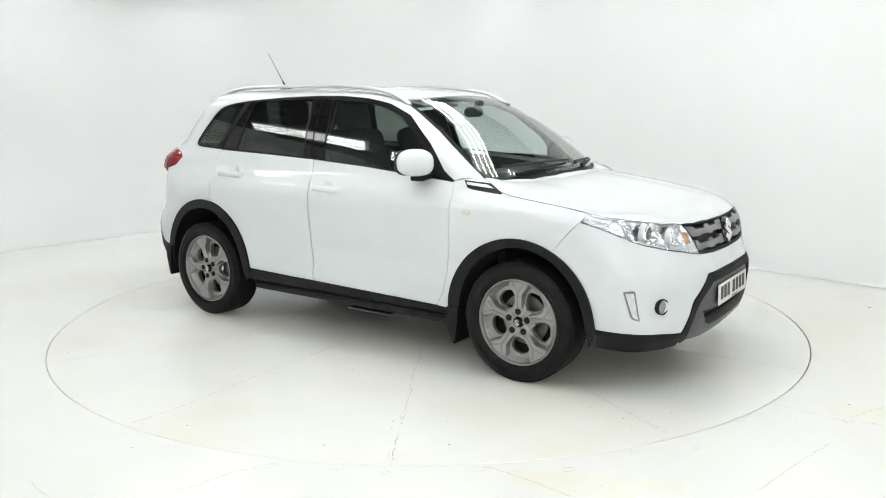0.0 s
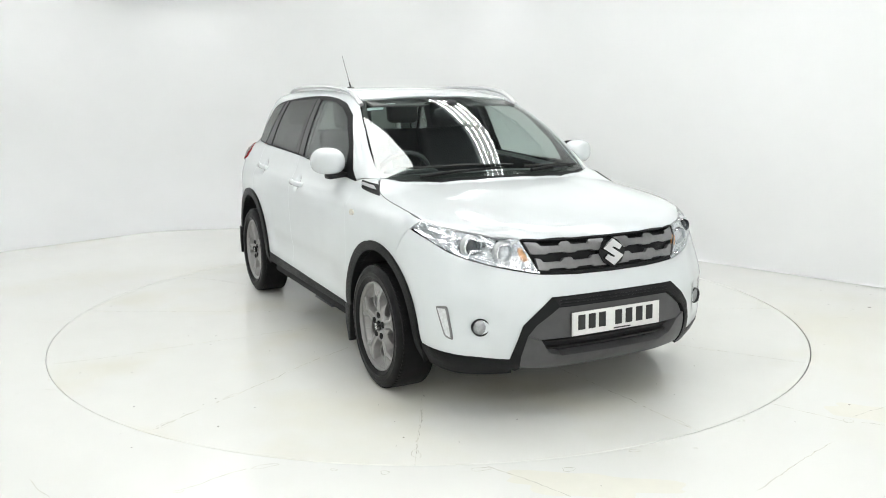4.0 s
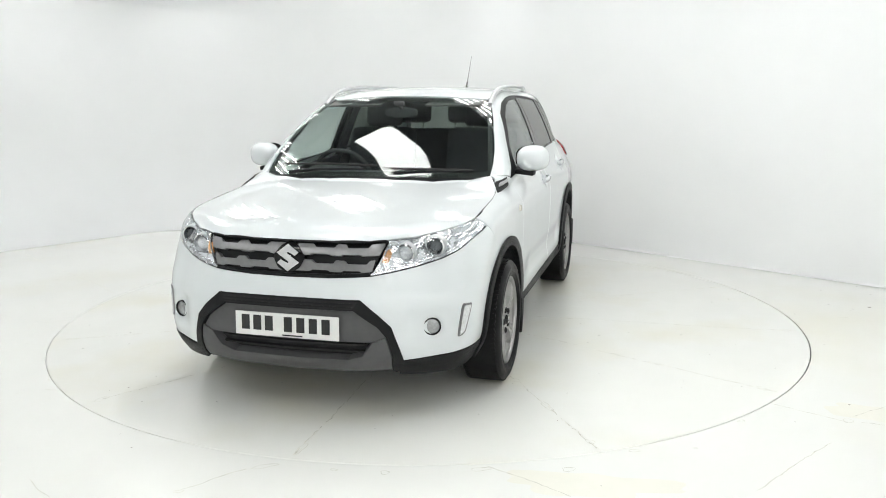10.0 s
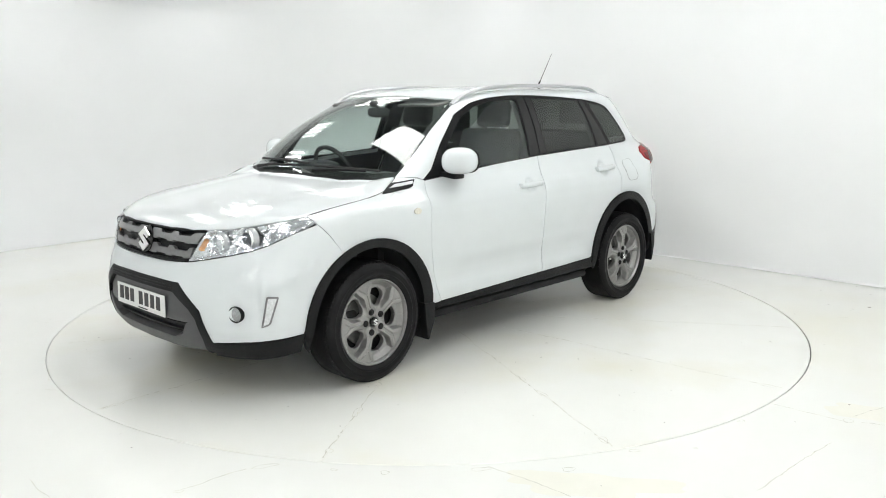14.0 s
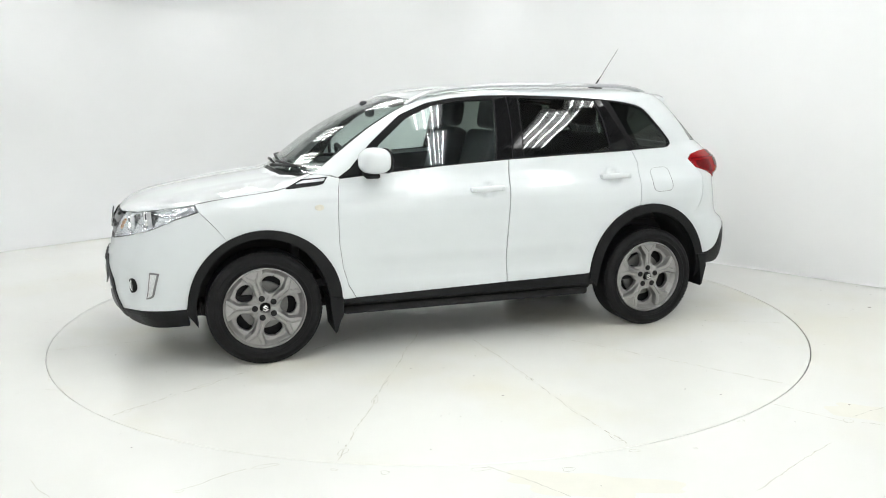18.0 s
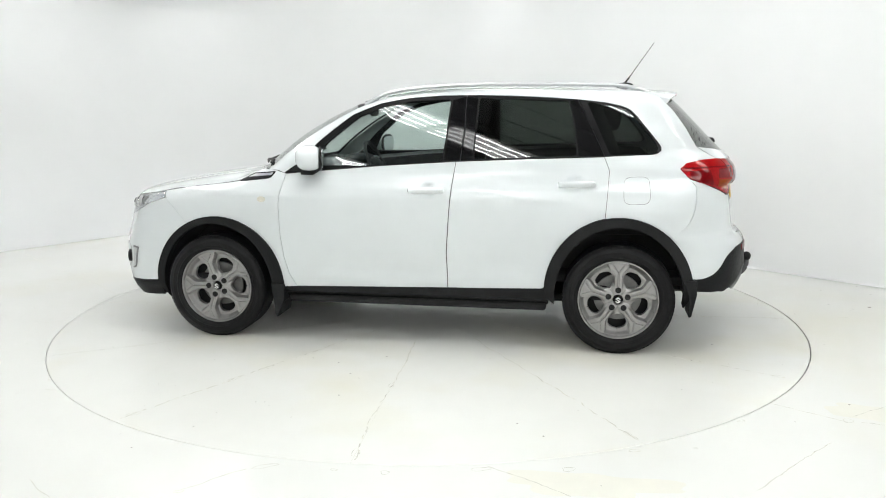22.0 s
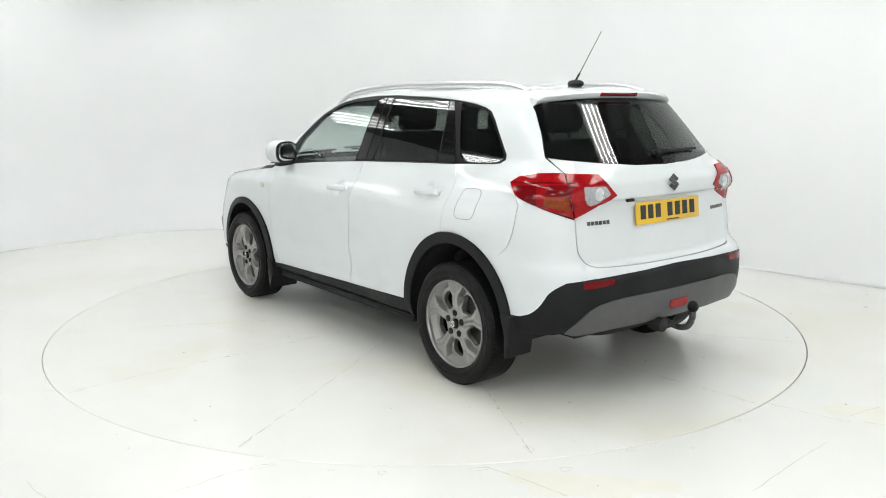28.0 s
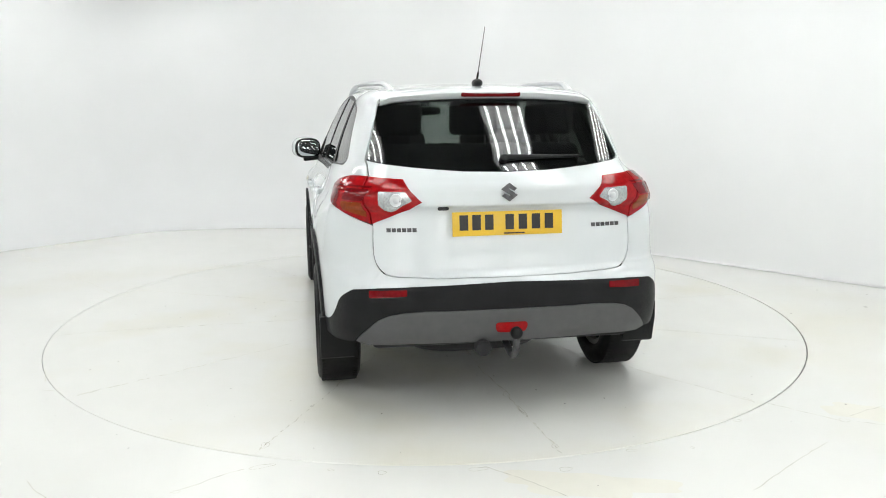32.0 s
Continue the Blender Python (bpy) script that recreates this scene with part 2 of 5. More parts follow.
def side_field(p):
    return np.abs(p[..., 1]) - HALF(p[..., 2]) + .045 * np.clip((-p[..., 0] - 1.05) / .9, 0, 1.5) ** 2 + .05 * np.clip((p[..., 0] - .15) / .8, 0, 1) ** 1.5


def screen_field(p):
    return p[..., 2] - ROOF(p[..., 0] + .27 * p[..., 1] ** 2) + .028 * (np.abs(p[..., 1]) / .55) ** 2.4


def tail_field(p):
    return (-p[..., 0] - (TAIL(p[..., 2]) - .201 * p[..., 1] ** 2 - .229 * p[..., 1] ** 4)) * .9


def normals(p, field=None):
    e, out = 2e-3, []
    field = field or skin
    for i in range(3):
        d = np.zeros(3)
        d[i] = e
        out.append(field(p + d) - field(p - d))
    n = np.stack(out, -1)
    return n / np.linalg.norm(n, axis=-1, keepdims=True)


AXIS, FRONT, BACK, ARM = 1.0, 1.25, -1.2, .85


def on_side(uv, sign=1):
    a = uv[:, 1] / ARM
    o = np.zeros((len(uv), 3))
    o[:, 0], o[:, 2] = uv[:, 0], AXIS
    return cast(o, np.stack([0 * a, sign * np.cos(a), np.sin(a)], -1))


def on_nose(uv):
    a = uv[:, 0] / ARM
    o = np.zeros((len(uv), 3))
    o[:, 0], o[:, 2] = FRONT, uv[:, 1]
    return cast(o, np.stack([np.cos(a), np.sin(a), 0 * a], -1))


def on_tail(uv):
    a = uv[:, 0] / ARM
    o = np.zeros((len(uv), 3))
    o[:, 0], o[:, 2] = BACK, uv[:, 1]
    return cast(o, np.stack([-np.cos(a), np.sin(a), 0 * a], -1))


def on_top(uv):
    o = np.zeros((len(uv), 3))
    o[:, :2], o[:, 2] = uv, .5
    return cast(o, np.array([0, 0, 1.0]))


def sv(pts):
    """Side stations (x, z) as the side's own coordinates."""
    p = np.array(pts, float)
    y = cast(np.stack([p[:, 0], 0 * p[:, 0], p[:, 1]], -1), np.array([0, 1.0, 0]))[:, 1]
    return np.stack([p[:, 0], ARM * np.arctan2(p[:, 1] - AXIS, y)], -1)


def nv(pts):
    """Front stations (y, z)."""
    p = np.array(pts, float)
    x = cast(np.stack([0 * p[:, 0] + .9, p[:, 0], p[:, 1]], -1), np.array([1.0, 0, 0]))[:, 0]
    return np.stack([ARM * np.arctan2(p[:, 0], x - FRONT), p[:, 1]], -1)


def rv(pts):
    """Rear stations (y, z)."""
    p = np.array(pts, float)
    x = cast(np.stack([0 * p[:, 0] - .9, p[:, 0], p[:, 1]], -1), np.array([-1.0, 0, 0]))[:, 0]
    return np.stack([ARM * np.arctan2(p[:, 0], BACK - x), p[:, 1]], -1)
# ---- patches of the skin ----
from mathutils.geometry import delaunay_2d_cdt


def rounded(pts, r=.0, n=4):
    """A closed outline whose corners are rounded; r may be a list."""
    pts = [np.array(p, float) for p in pts]
    out = []
    for i, p in enumerate(pts):
        a, c = pts[i - 1], pts[(i + 1) % len(pts)]
        k = r[i] if isinstance(r, (list, tuple)) else r
        da, dc = np.linalg.norm(a - p), np.linalg.norm(c - p)
        k = min(k, da * .48, dc * .48)
        if k < 1e-5:
            out.append(p)
            continue
        s, e = p + (a - p) / da * k, p + (c - p) / dc * k
        for t in np.linspace(0, 1, n):
            out.append((1 - t) ** 2 * s + 2 * t * (1 - t) * p + t * t * e)
    return np.array(out)


def fine(uv, d):
    out = []
    for a, b in zip(uv, np.roll(uv, -1, 0)):
        n = max(1, int(np.ceil(np.linalg.norm(b - a) / d)))
        out += [a + (b - a) * k / n for k in range(n) if np.linalg.norm(b - a) > 1e-6]
    return np.array(out)


def inset(uv, d):
    """An outline drawn in by d (it must run one way round; the sign is worked out)."""
    a, b = np.roll(uv, 1, 0), np.roll(uv, -1, 0)
    area = np.sum(uv[:, 0] * b[:, 1] - b[:, 0] * uv[:, 1])
    t1, t2 = uv - a, b - uv
    t1, t2 = t1 / np.linalg.norm(t1, axis=1, keepdims=True), t2 / np.linalg.norm(t2, axis=1, keepdims=True)
    n1, n2 = np.stack([-t1[:, 1], t1[:, 0]], -1), np.stack([-t2[:, 1], t2[:, 0]], -1)
    n = n1 + n2
    n = n / np.maximum((n * n).sum(1, keepdims=True), .8) * 2
    return uv + n * d * np.sign(area)


def within(uv, pts, margin):
    a, b = uv, np.roll(uv, -1, 0)
    odd = np.zeros(len(pts), bool)
    near = np.full(len(pts), 9.0)
    for p, q in zip(a, b):
        cross = (p[1] > pts[:, 1]) != (q[1] > pts[:, 1])
        xs = p[0] + (pts[:, 1] - p[1]) / (q[1] - p[1] + 1e-12) * (q[0] - p[0])
        odd ^= cross & (pts[:, 0] < xs)
        d = q - p
        t = np.clip(((pts - p) @ d) / (d @ d + 1e-12), 0, 1)
        near = np.minimum(near, np.linalg.norm(pts - p - t[:, None] * d, axis=1))
    return pts[odd & (near > margin)]


def rim_gap(uv, loop):
    """How far each place lies from an outline."""
    near = np.full(len(uv), 9.0)
    for p, q in zip(loop, np.roll(loop, -1, 0)):
        d = q - p
        t = np.clip(((uv - p) @ d) / (d @ d + 1e-12), 0, 1)
        near = np.minimum(near, np.linalg.norm(uv - p - t[:, None] * d, axis=1))
    return near


def sheet(uv, place, off=0.0, thick=.012, grid=.035, gap=0.0, edge=.003, relief=None, out=None, field=None):
    """A panel of the skin inside an outline: its face, softened rim and back."""
    uv = fine(np.array(uv, float), grid)
    if gap:
        uv = inset(uv, gap)
    n = len(uv)
    lo, hi = uv.min(0), uv.max(0)
    gx, gy = np.arange(lo[0] + grid * .37, hi[0], grid), np.arange(lo[1] + grid * .41, hi[1], grid)
    pts = np.array(np.meshgrid(gx, gy)).reshape(2, -1).T
    pts = within(uv, pts, grid * .45 + edge) if len(pts) else pts
    ring = within(uv, inset(uv, edge), edge * .7) if edge else np.zeros((0, 2))
    allp = np.concatenate([uv, ring, pts]) if len(pts) else np.concatenate([uv, ring])
    v, _, f, ids, _, _ = delaunay_2d_cdt([Vector(p) for p in allp], [], [list(range(n))], 1, 1e-6)
    uvs = np.array([p[:] for p in v])
    used = sorted({i for t in f for i in t})
    back = {k: i for i, k in enumerate(used)}
    f = [tuple(back[i] for i in t) for t in f]
    rim = np.array([any(j < n for j in ids[k]) for k in used])
    uvs = uvs[used]
    base = place(uvs)
    nn = normals(base, field) if out is None else np.broadcast_to(np.array(out, float), base.shape)
    lift = np.full(len(base), off)
    if relief is not None:
        lift = lift + relief(uvs, base)
    face = base + nn * (lift - rim * edge * .6)[:, None]
    m = len(face)
    verts = [face, base + nn * (lift - thick)[:, None]]
    a, b, c = (face[[t[k] for t in f]] for k in range(3))
    if np.sum(np.einsum("ij,ij->i", np.cross(b - a, c - a), nn[[t[0] for t in f]])) < 0:
        f = [t[::-1] for t in f]
    count = {}
    for t in f:
        for i in range(3):
            e = (t[i], t[(i + 1) % 3])
            count[e] = 1
    border = [e for e in count if (e[1], e[0]) not in count]
    faces = list(f) + [tuple(i + m for i in t[::-1]) for t in f] + [(e[1], e[0], e[0] + m, e[1] + m) for e in border]
    flag = 0 if relief is not None else len(f)
    return np.concatenate(verts), faces, np.concatenate([nn, -nn]) if flag else None, flag


def groom(ob, v, f, nn, flag, flip=1):
    """Give the face and the back of a panel the skin's own normals, so that they mirror cleanly."""
    if nn is None:
        return ob
    me = ob.data
    out = []
    for k, p in enumerate(me.polygons):
        if k < 2 * flag:
            out += [tuple(nn[i] * np.array([1, flip, 1])) for i in p.vertices]
        else:
            out += [tuple(p.normal)] * len(p.vertices)
    me.normals_split_custom_set(out)
    return ob


def patch(name, uv, place, mat, parent, label="", sharp=50, **kw):
    v, f, nn, flag = sheet(uv, place, **kw)
    return groom(made(name, v, f, mat, parent, label, sharp=sharp), v, f, nn, flag)


def both(name, uv, place, mat, parents, label="", sharp=50, **kw):
    """The same panel on the car's left and right."""
    v, f, nn, flag = sheet(uv, place, **kw)
    if not isinstance(parents, (list, tuple)):
        parents = (parents, parents)
    return (groom(made(name, v, f, mat, parents[0], label, sharp=sharp), v, f, nn, flag),
            groom(made(name, v * np.array([1, -1, 1]), [t[::-1] for t in f], mat, parents[1], label, sharp=sharp), v, f, nn, flag, -1))


def twins(name, build, mat, parents, label="", **kw):
    """A part built on the left by build() -> bmesh, and its mirror image on the right."""
    if not isinstance(parents, (list, tuple)):
        parents = (parents, parents)
    a = part(name, build(), mat, parents[0], label, **kw)
    b = build()
    bmesh.ops.scale(b, vec=(1, -1, 1), verts=b.verts)
    return a, part(name, b, mat, parents[1], label, **kw)


def sym(half):
    """A half outline from the middle round the left and back to the middle, closed on the right."""
    h = [tuple(p) for p in half]
    rest = [(-u, v) for u, v in reversed(h) if abs(u) > 1e-6]
    return np.array(h + rest)


def curvy(pts, n=5):
    """A smooth line through a few stations."""
    p = [np.array(q, float) for q in pts]
    p = [2 * p[0] - p[1]] + p + [2 * p[-1] - p[-2]]
    out = []
    for a, b, c, d in zip(p, p[1:], p[2:], p[3:]):
        for t in np.arange(n) / n:
            out.append(tuple(.5 * (2 * b + (c - a) * t + (2 * a - 5 * b + 4 * c - d) * t * t + (3 * b - a - 3 * c + d) * t ** 3)))
    return out + [tuple(p[-2])]


def ellipse(cx, cz, rx, rz, a0, a1, n):
    return [(cx + rx * math.cos(radians(a)), cz + rz * math.sin(radians(a))) for a in np.linspace(a0, a1, n)]


def xz_nose(pts):
    """Side stations (x, z) as front coordinates."""
    p = np.array(pts, float)
    y = cast(np.stack([p[:, 0], 0 * p[:, 0], p[:, 1]], -1), np.array([0, 1.0, 0]))[:, 1]
    return np.stack([ARM * np.arctan2(y, p[:, 0] - FRONT), p[:, 1]], -1)


def xz_tail(pts):
    p = np.array(pts, float)
    y = cast(np.stack([p[:, 0], 0 * p[:, 0], p[:, 1]], -1), np.array([0, 1.0, 0]))[:, 1]
    return np.stack([ARM * np.arctan2(y, BACK - p[:, 0]), p[:, 1]], -1)


def side3(pts):
    p = np.array(pts, float)
    return cast(np.stack([p[:, 0], 0 * p[:, 0], p[:, 1]], -1), np.array([0, 1.0, 0]))


def nose3(pts):
    return on_nose(nv(pts))


def tail3(pts):
    return on_tail(rv(pts))


def as_side(p):
    return np.stack([p[:, 0], ARM * np.arctan2(p[:, 2] - AXIS, p[:, 1])], -1)


def as_nose(p):
    return np.stack([ARM * np.arctan2(p[:, 1], p[:, 0] - FRONT), p[:, 2]], -1)


def as_tail(p):
    return np.stack([ARM * np.arctan2(p[:, 1], BACK - p[:, 0]), p[:, 2]], -1)


def join(*lists):
    return np.concatenate([np.array(a, float) for a in lists if len(a)])

# ---- the studio ----
def wall(name, a, b, height, label, thick=.2):
    a, b = Vector((*a, 0)), Vector((*b, 0))
    d = b - a
    n = Vector((-d.y, d.x, 0)).normalized() * thick
    v = [a, b, b + n, a + n]
    verts = [(*p.xy, 0) for p in v] + [(*p.xy, height) for p in v]
    faces = [(3, 2, 1, 0), (4, 5, 6, 7), (0, 1, 5, 4), (1, 2, 6, 5), (2, 3, 7, 6), (3, 0, 4, 7)]
    return tagged(made(name, verts, faces, WALL_M, smooth=False), label, "wall", kind="structure")


HIGH = 3.5


def bend(a, p, c, r, n=14):
    """A rounded corner at p on the way from a to c."""
    a, p, c = Vector(a), Vector(p), Vector(c)
    s, e = p + (a - p).normalized() * r, p + (c - p).normalized() * r
    return [tuple(s.lerp(p, t).lerp(p.lerp(e, t), t)) for t in (k / (n - 1) for k in range(n))]


def backdrop():
    """The long wall behind the table: straight, round the corner and on, with a soft cove at the foot of its far part."""
    line = [(4.3, -.13), (2.6, 1.63), (1.6, 2.66)] + bend((1.2, 3.07), (-.95, 5.3), (-3.6, 4.6), 2.2) + bend((-2.9, 4.8), (-3.75, 4.55), (-4.7, 3.5), .5, 6) + [(-5.2, 2.95), (-5.75, 2.3)]
    dense = []
    for p, q in zip(line, line[1:]):
        m = max(1, int(math.dist(p, q) / .25))
        dense += [(p[0] + (q[0] - p[0]) * k / m, p[1] + (q[1] - p[1]) * k / m) for k in range(m)]
    dense.append(line[-1])
    verts, faces = [], []
    cove = [(t / 6) for t in range(7)]
    for i, p in enumerate(dense):
        a, c = Vector(dense[max(i - 1, 0)]), Vector(dense[min(i + 1, len(dense) - 1)])
        d = (c - a).normalized()
        inward = Vector((-d.y, d.x)) if (Vector((-d.y, d.x)).dot(-Vector(p))) > 0 else Vector((d.y, -d.x))
        r = .02 + 1.0 * min(1, max(0, (1.0 - p[0]) / 2.0))
        col = []
        for t in cove:
            ang = math.pi / 2 * t
            q = Vector(p) + inward * r * (1 - math.sin(ang))
            col.append((q.x, q.y, .003 + r * (1 - math.cos(ang))))
        col += [(p[0], p[1], r + (HIGH - r) * k / 8) for k in range(1, 9)]
        o = Vector(p) - inward * .2
        col += [(o.x, o.y, HIGH), (o.x, o.y, 0)]
        verts += col
    m = len(cove) + 10
    for i in range(len(dense) - 1):
        for k in range(m - 1):
            faces.append((i * m + k, (i + 1) * m + k, (i + 1) * m + k + 1, i * m + k + 1))
    return verts, faces


v, f = backdrop()
tagged(made("wall_back", v, f, WALL_M, sharp=60), "smooth white painted studio wall curving round the turntable", "wall", kind="structure")
# unseen white walls, added to close the room and send light back
for k, (a, b) in enumerate((((-5.7, 2.4), (-5.7, -7.4)), ((-5.7, -7.4), (4.3, -7.4)), ((4.3, -7.4), (4.3, -.1)))):
    wall("wall_%d" % (k + 1), b, a, HIGH, "plain white wall added out of view to close the studio and bounce light")

RAD = 2.475
n = 160
circle = [(math.cos(2 * math.pi * k / n), math.sin(2 * math.pi * k / n)) for k in range(n)]
# floor: one sheet with a round hole for the turntable
b = bmesh.new()
inner = [b.verts.new(((RAD + .0048) * c + .002, (RAD + .0048) * s - .0015, 0)) for c, s in circle]
mid = [b.verts.new((4.2 * c, 4.2 * s, 0)) for c, s in circle]
outer = [b.verts.new((14 * c, 14 * s, 0)) for c, s in circle]
low = [b.verts.new(((RAD + .0048) * c + .002, (RAD + .0048) * s - .0015, -.08)) for c, s in circle]
for k in range(n):
    j = (k + 1) % n
    b.faces.new((inner[k], mid[k], mid[j], inner[j]))
    b.faces.new((mid[k], outer[k], outer[j], mid[j]))
    b.faces.new((low[k], inner[k], inner[j], low[j]))
b.faces.new(low[::-1])
floor = tagged(part("floor", b, FLOOR_M, smooth=False), "white painted concrete studio floor with stains and scuffs", "floor", kind="structure")

turntable = tagged(new("turntable"), "round white painted car turntable set flush in the floor", "turntable")
SEAMS = [3, 34, 63.5, 93, 123, 153.5, 184.5, 213, 242, 271, 302, 332]


def wedge(a0, a1):
    """One plate of the table between two radial seams."""
    b = bmesh.new()
    g = .0006
    arcs = []
    for rad, z in ((RAD, -.05), (RAD, -.002), (RAD - .004, 0)):
        m = max(8, int((a1 - a0) / 2))
        arcs.append([b.verts.new((rad * math.cos(t), rad * math.sin(t), z)) for t in (radians(a0 + (a1 - a0) * k / m) for k in range(m + 1))])
    mid = radians((a0 + a1) / 2)
    hub = b.verts.new((.001 * math.cos(mid), .001 * math.sin(mid), 0))
    hub0 = b.verts.new((.001 * math.cos(mid), .001 * math.sin(mid), -.05))
    for p, q in zip(arcs, arcs[1:]):
        for k in range(len(p) - 1):
            b.faces.new((p[k], p[k + 1], q[k + 1], q[k]))
    b.faces.new([hub] + arcs[2])
    b.faces.new([hub0] + arcs[0][::-1])
    b.faces.new([hub, hub0, arcs[0][0], arcs[1][0], arcs[2][0]])
    b.faces.new([hub0, hub, arcs[2][-1], arcs[1][-1], arcs[0][-1]])
    n0, n1 = Vector((-math.sin(radians(a0)), math.cos(radians(a0)), 0)), Vector((math.sin(radians(a1)), -math.cos(radians(a1)), 0))
    for arc in arcs:
        arc[0].co += n0 * g
        arc[-1].co += n1 * g
    return b


for a0, a1 in zip(SEAMS, SEAMS[1:] + [363]):
    part("plate", wedge(a0, a1), TABLE_M, turntable, smooth=False)
part("bearing", lathe([(0, 0), (RAD - .05, 0), (RAD - .05, -.012), (0, -.012)], 64, at=pose(0, 0, -.052, 90)), SEAM_M, turntable)

# ceiling with ribs
b = box(10.4, 13.2, .1, (-.7, -1.2, HIGH + .05))
for k in range(-11, 12):
    box(.035, 9.0, .06, (k * .4 * math.cos(radians(20)) - .7, k * .4 * math.sin(radians(20)) - 1.2, HIGH - .03), turn=Matrix.Rotation(radians(20), 4, "Z"), bm=b)
tagged(part("ceiling", b, CEIL_M, smooth=False), "dark grey ribbed studio ceiling", "ceiling", kind="structure")


# lights: rows of long open fittings, four tubes in each
def fitting(at, wide=.60, count=4, rad=.010):
    f = tagged(new("ceiling_light"), "white open ceiling fitting with lit fluorescent tubes, some of them added as fill", "ceiling light", "rows of ceiling lights")
    f.matrix_basis = at
    b = box(wide, 1.50, .05, (0, 0, .04 + rad), .008)
    part("housing", b, FIX_M, f)
    for y in (-.6, .6):
        part("hanger", tube([(0, y, .08), (0, y, HIGH - 3.2)], .006, 6), FIX_M, f)
    for k in range(count):
        t = lathe([(.0, -.70), (rad, -.70), (rad, .70), (.0, .70)], 8)
        bmesh.ops.translate(t, vec=(wide * ((k + .5) / count - .5), 0, .0), verts=t.verts)
        part("tube", t, TUBE_M, f)
    return f


first = fitting(pose(-4.4, 1.9, 3.2, 0, 0, 22))
# unseen copies added to brighten the back wall and the left of the room
for x, y in ((-1.0, 3.3), (-2.4, 3.3), (-3.7, -4.4)):
    copy_thing(first, pose(x, y, 3.2, 0, 0, 22))
# the rows over the turntable
row = fitting(pose(.62, 1.45, 3.2, 0, 0, 22), .42, 4, .013)
for x, y, turn in ((1.20, .05, 22), (2.24, -.62, 28), (-1.05, -1.75, 18), (-.58, -3.25, 18), (-2.75, .85, 24), (-3.05, 2.35, 24), (1.85, -3.1, 30)):
    copy_thing(row, pose(x, y, 3.2, 0, 0, turn))
fitting(pose(.97, -1.75, 3.2, 0, 0, 28), .50, 4, .016)
# unseen rows added as fill over and behind the camera and at the sides
for x, y in ((-3.3, -6.2), (-1.9, -5.9), (-.4, -5.6), (1.1, -5.3), (2.6, -5.2), (2.7, -2.1), (-3.9, -2.6), (-2.6, -4.0), (-4.6, -.6)):
    copy_thing(row, pose(x, y, 3.2, 0, 0, 22))

# large soft panels with a cloth front: one over the table, a row added as unseen fill on the wall behind the camera
def soft_panel(at, mat, reach):
    p = tagged(new("soft_panel"), "large lit panel with a white cloth front, an added fill where wall-hung", "panel light", "soft panel lights")
    p.matrix_basis = at
    part("housing", box(.70, 1.66, .06, (0, 0, .06), .01), FIX_M, p)
    b = bmesh.new()
    n = 24
    grid = [[b.verts.new((.64 * (i / n - .5), 1.60 * (j / n - .5), .022 - .020 * math.sin(math.pi * i / n) * math.sin(math.pi * j / n) + .003 * math.sin(i * 1.9 + j * .4))) for j in range(n + 1)] for i in range(n + 1)]
    for i in range(n):
        for j in range(n):
            b.faces.new((grid[i][j], grid[i][j + 1], grid[i + 1][j + 1], grid[i + 1][j]))
    part("diffuser", b, mat, p, "glowing white cloth diffuser")
    for x in (-.3, .3):
        part("hanger", tube([(x, 0, .08), (x, 0, reach)], .006, 6), FIX_M, p)
    return p


soft_panel(pose(-.60, -.36, 3.2, 0, 0, 25), PANEL_M, HIGH - 3.2)
# unseen glowing panels, added only to brighten the car's near side
for x in (-.2, .9, 2.0, 3.1, 3.9):
    soft_panel(pose(x, -7.27, 2.0, 90), FILL_PANEL_M, .13)


def washer(x, y, tx, ty):
    f = tagged(new("wall_washer"), "small round white downlight near the wall top", "downlight", "wall downlights")
    f.matrix_basis = pose(x, y, 3.0)
    b = lathe([(.0, .12), (.06, .12), (.09, .0), (.08, .0), (.05, .08), (.0, .08)], 24)
    bmesh.ops.rotate(b, cent=(0, 0, 0), matrix=Matrix.Rotation(radians(90), 3, "X"), verts=b.verts)
    part("reflector", b, FIX_M, f)
    part("stem", tube([(0, 0, .1), (0, 0, HIGH - 3.0)], .01, 8), FIX_M, f)
    d = bpy.data.lights.new("downlight", "SPOT")
    d.energy, d.spot_size, d.spot_blend, d.shadow_soft_size = WASH_POWER, radians(110), 1.0, .06
    ob = new("downlight", d)
    ob.matrix_basis = look((x, y, 2.97), (tx, ty, 1.2))


washer(-3.75, 3.4, -4.3, 3.95)
washer(-2.75, 4.05, -2.95, 4.7)
washer(.35, 3.1, .75, 3.5)

# ---- the car: x ahead, y to its left, z up, from the ground between the wheels ----
car = tagged(new("car"), "white compact five-door sport utility car with black plastic trim", "car")

F_OUT = dict(cx=1.237, cz=.33, rx=.434, rz=.443)
F_IN = dict(cx=1.25, cz=.31, rx=.374, rz=.418)
R_OUT = dict(cx=-1.247, cz=.36, rx=.43, rz=.455)
R_IN = dict(cx=-1.25, cz=.33, rx=.374, rz=.428)


def arch(kind, a0, a1, n=18):
    return ellipse(kind["cx"], kind["cz"], kind["rx"], kind["rz"], a0, a1, n)


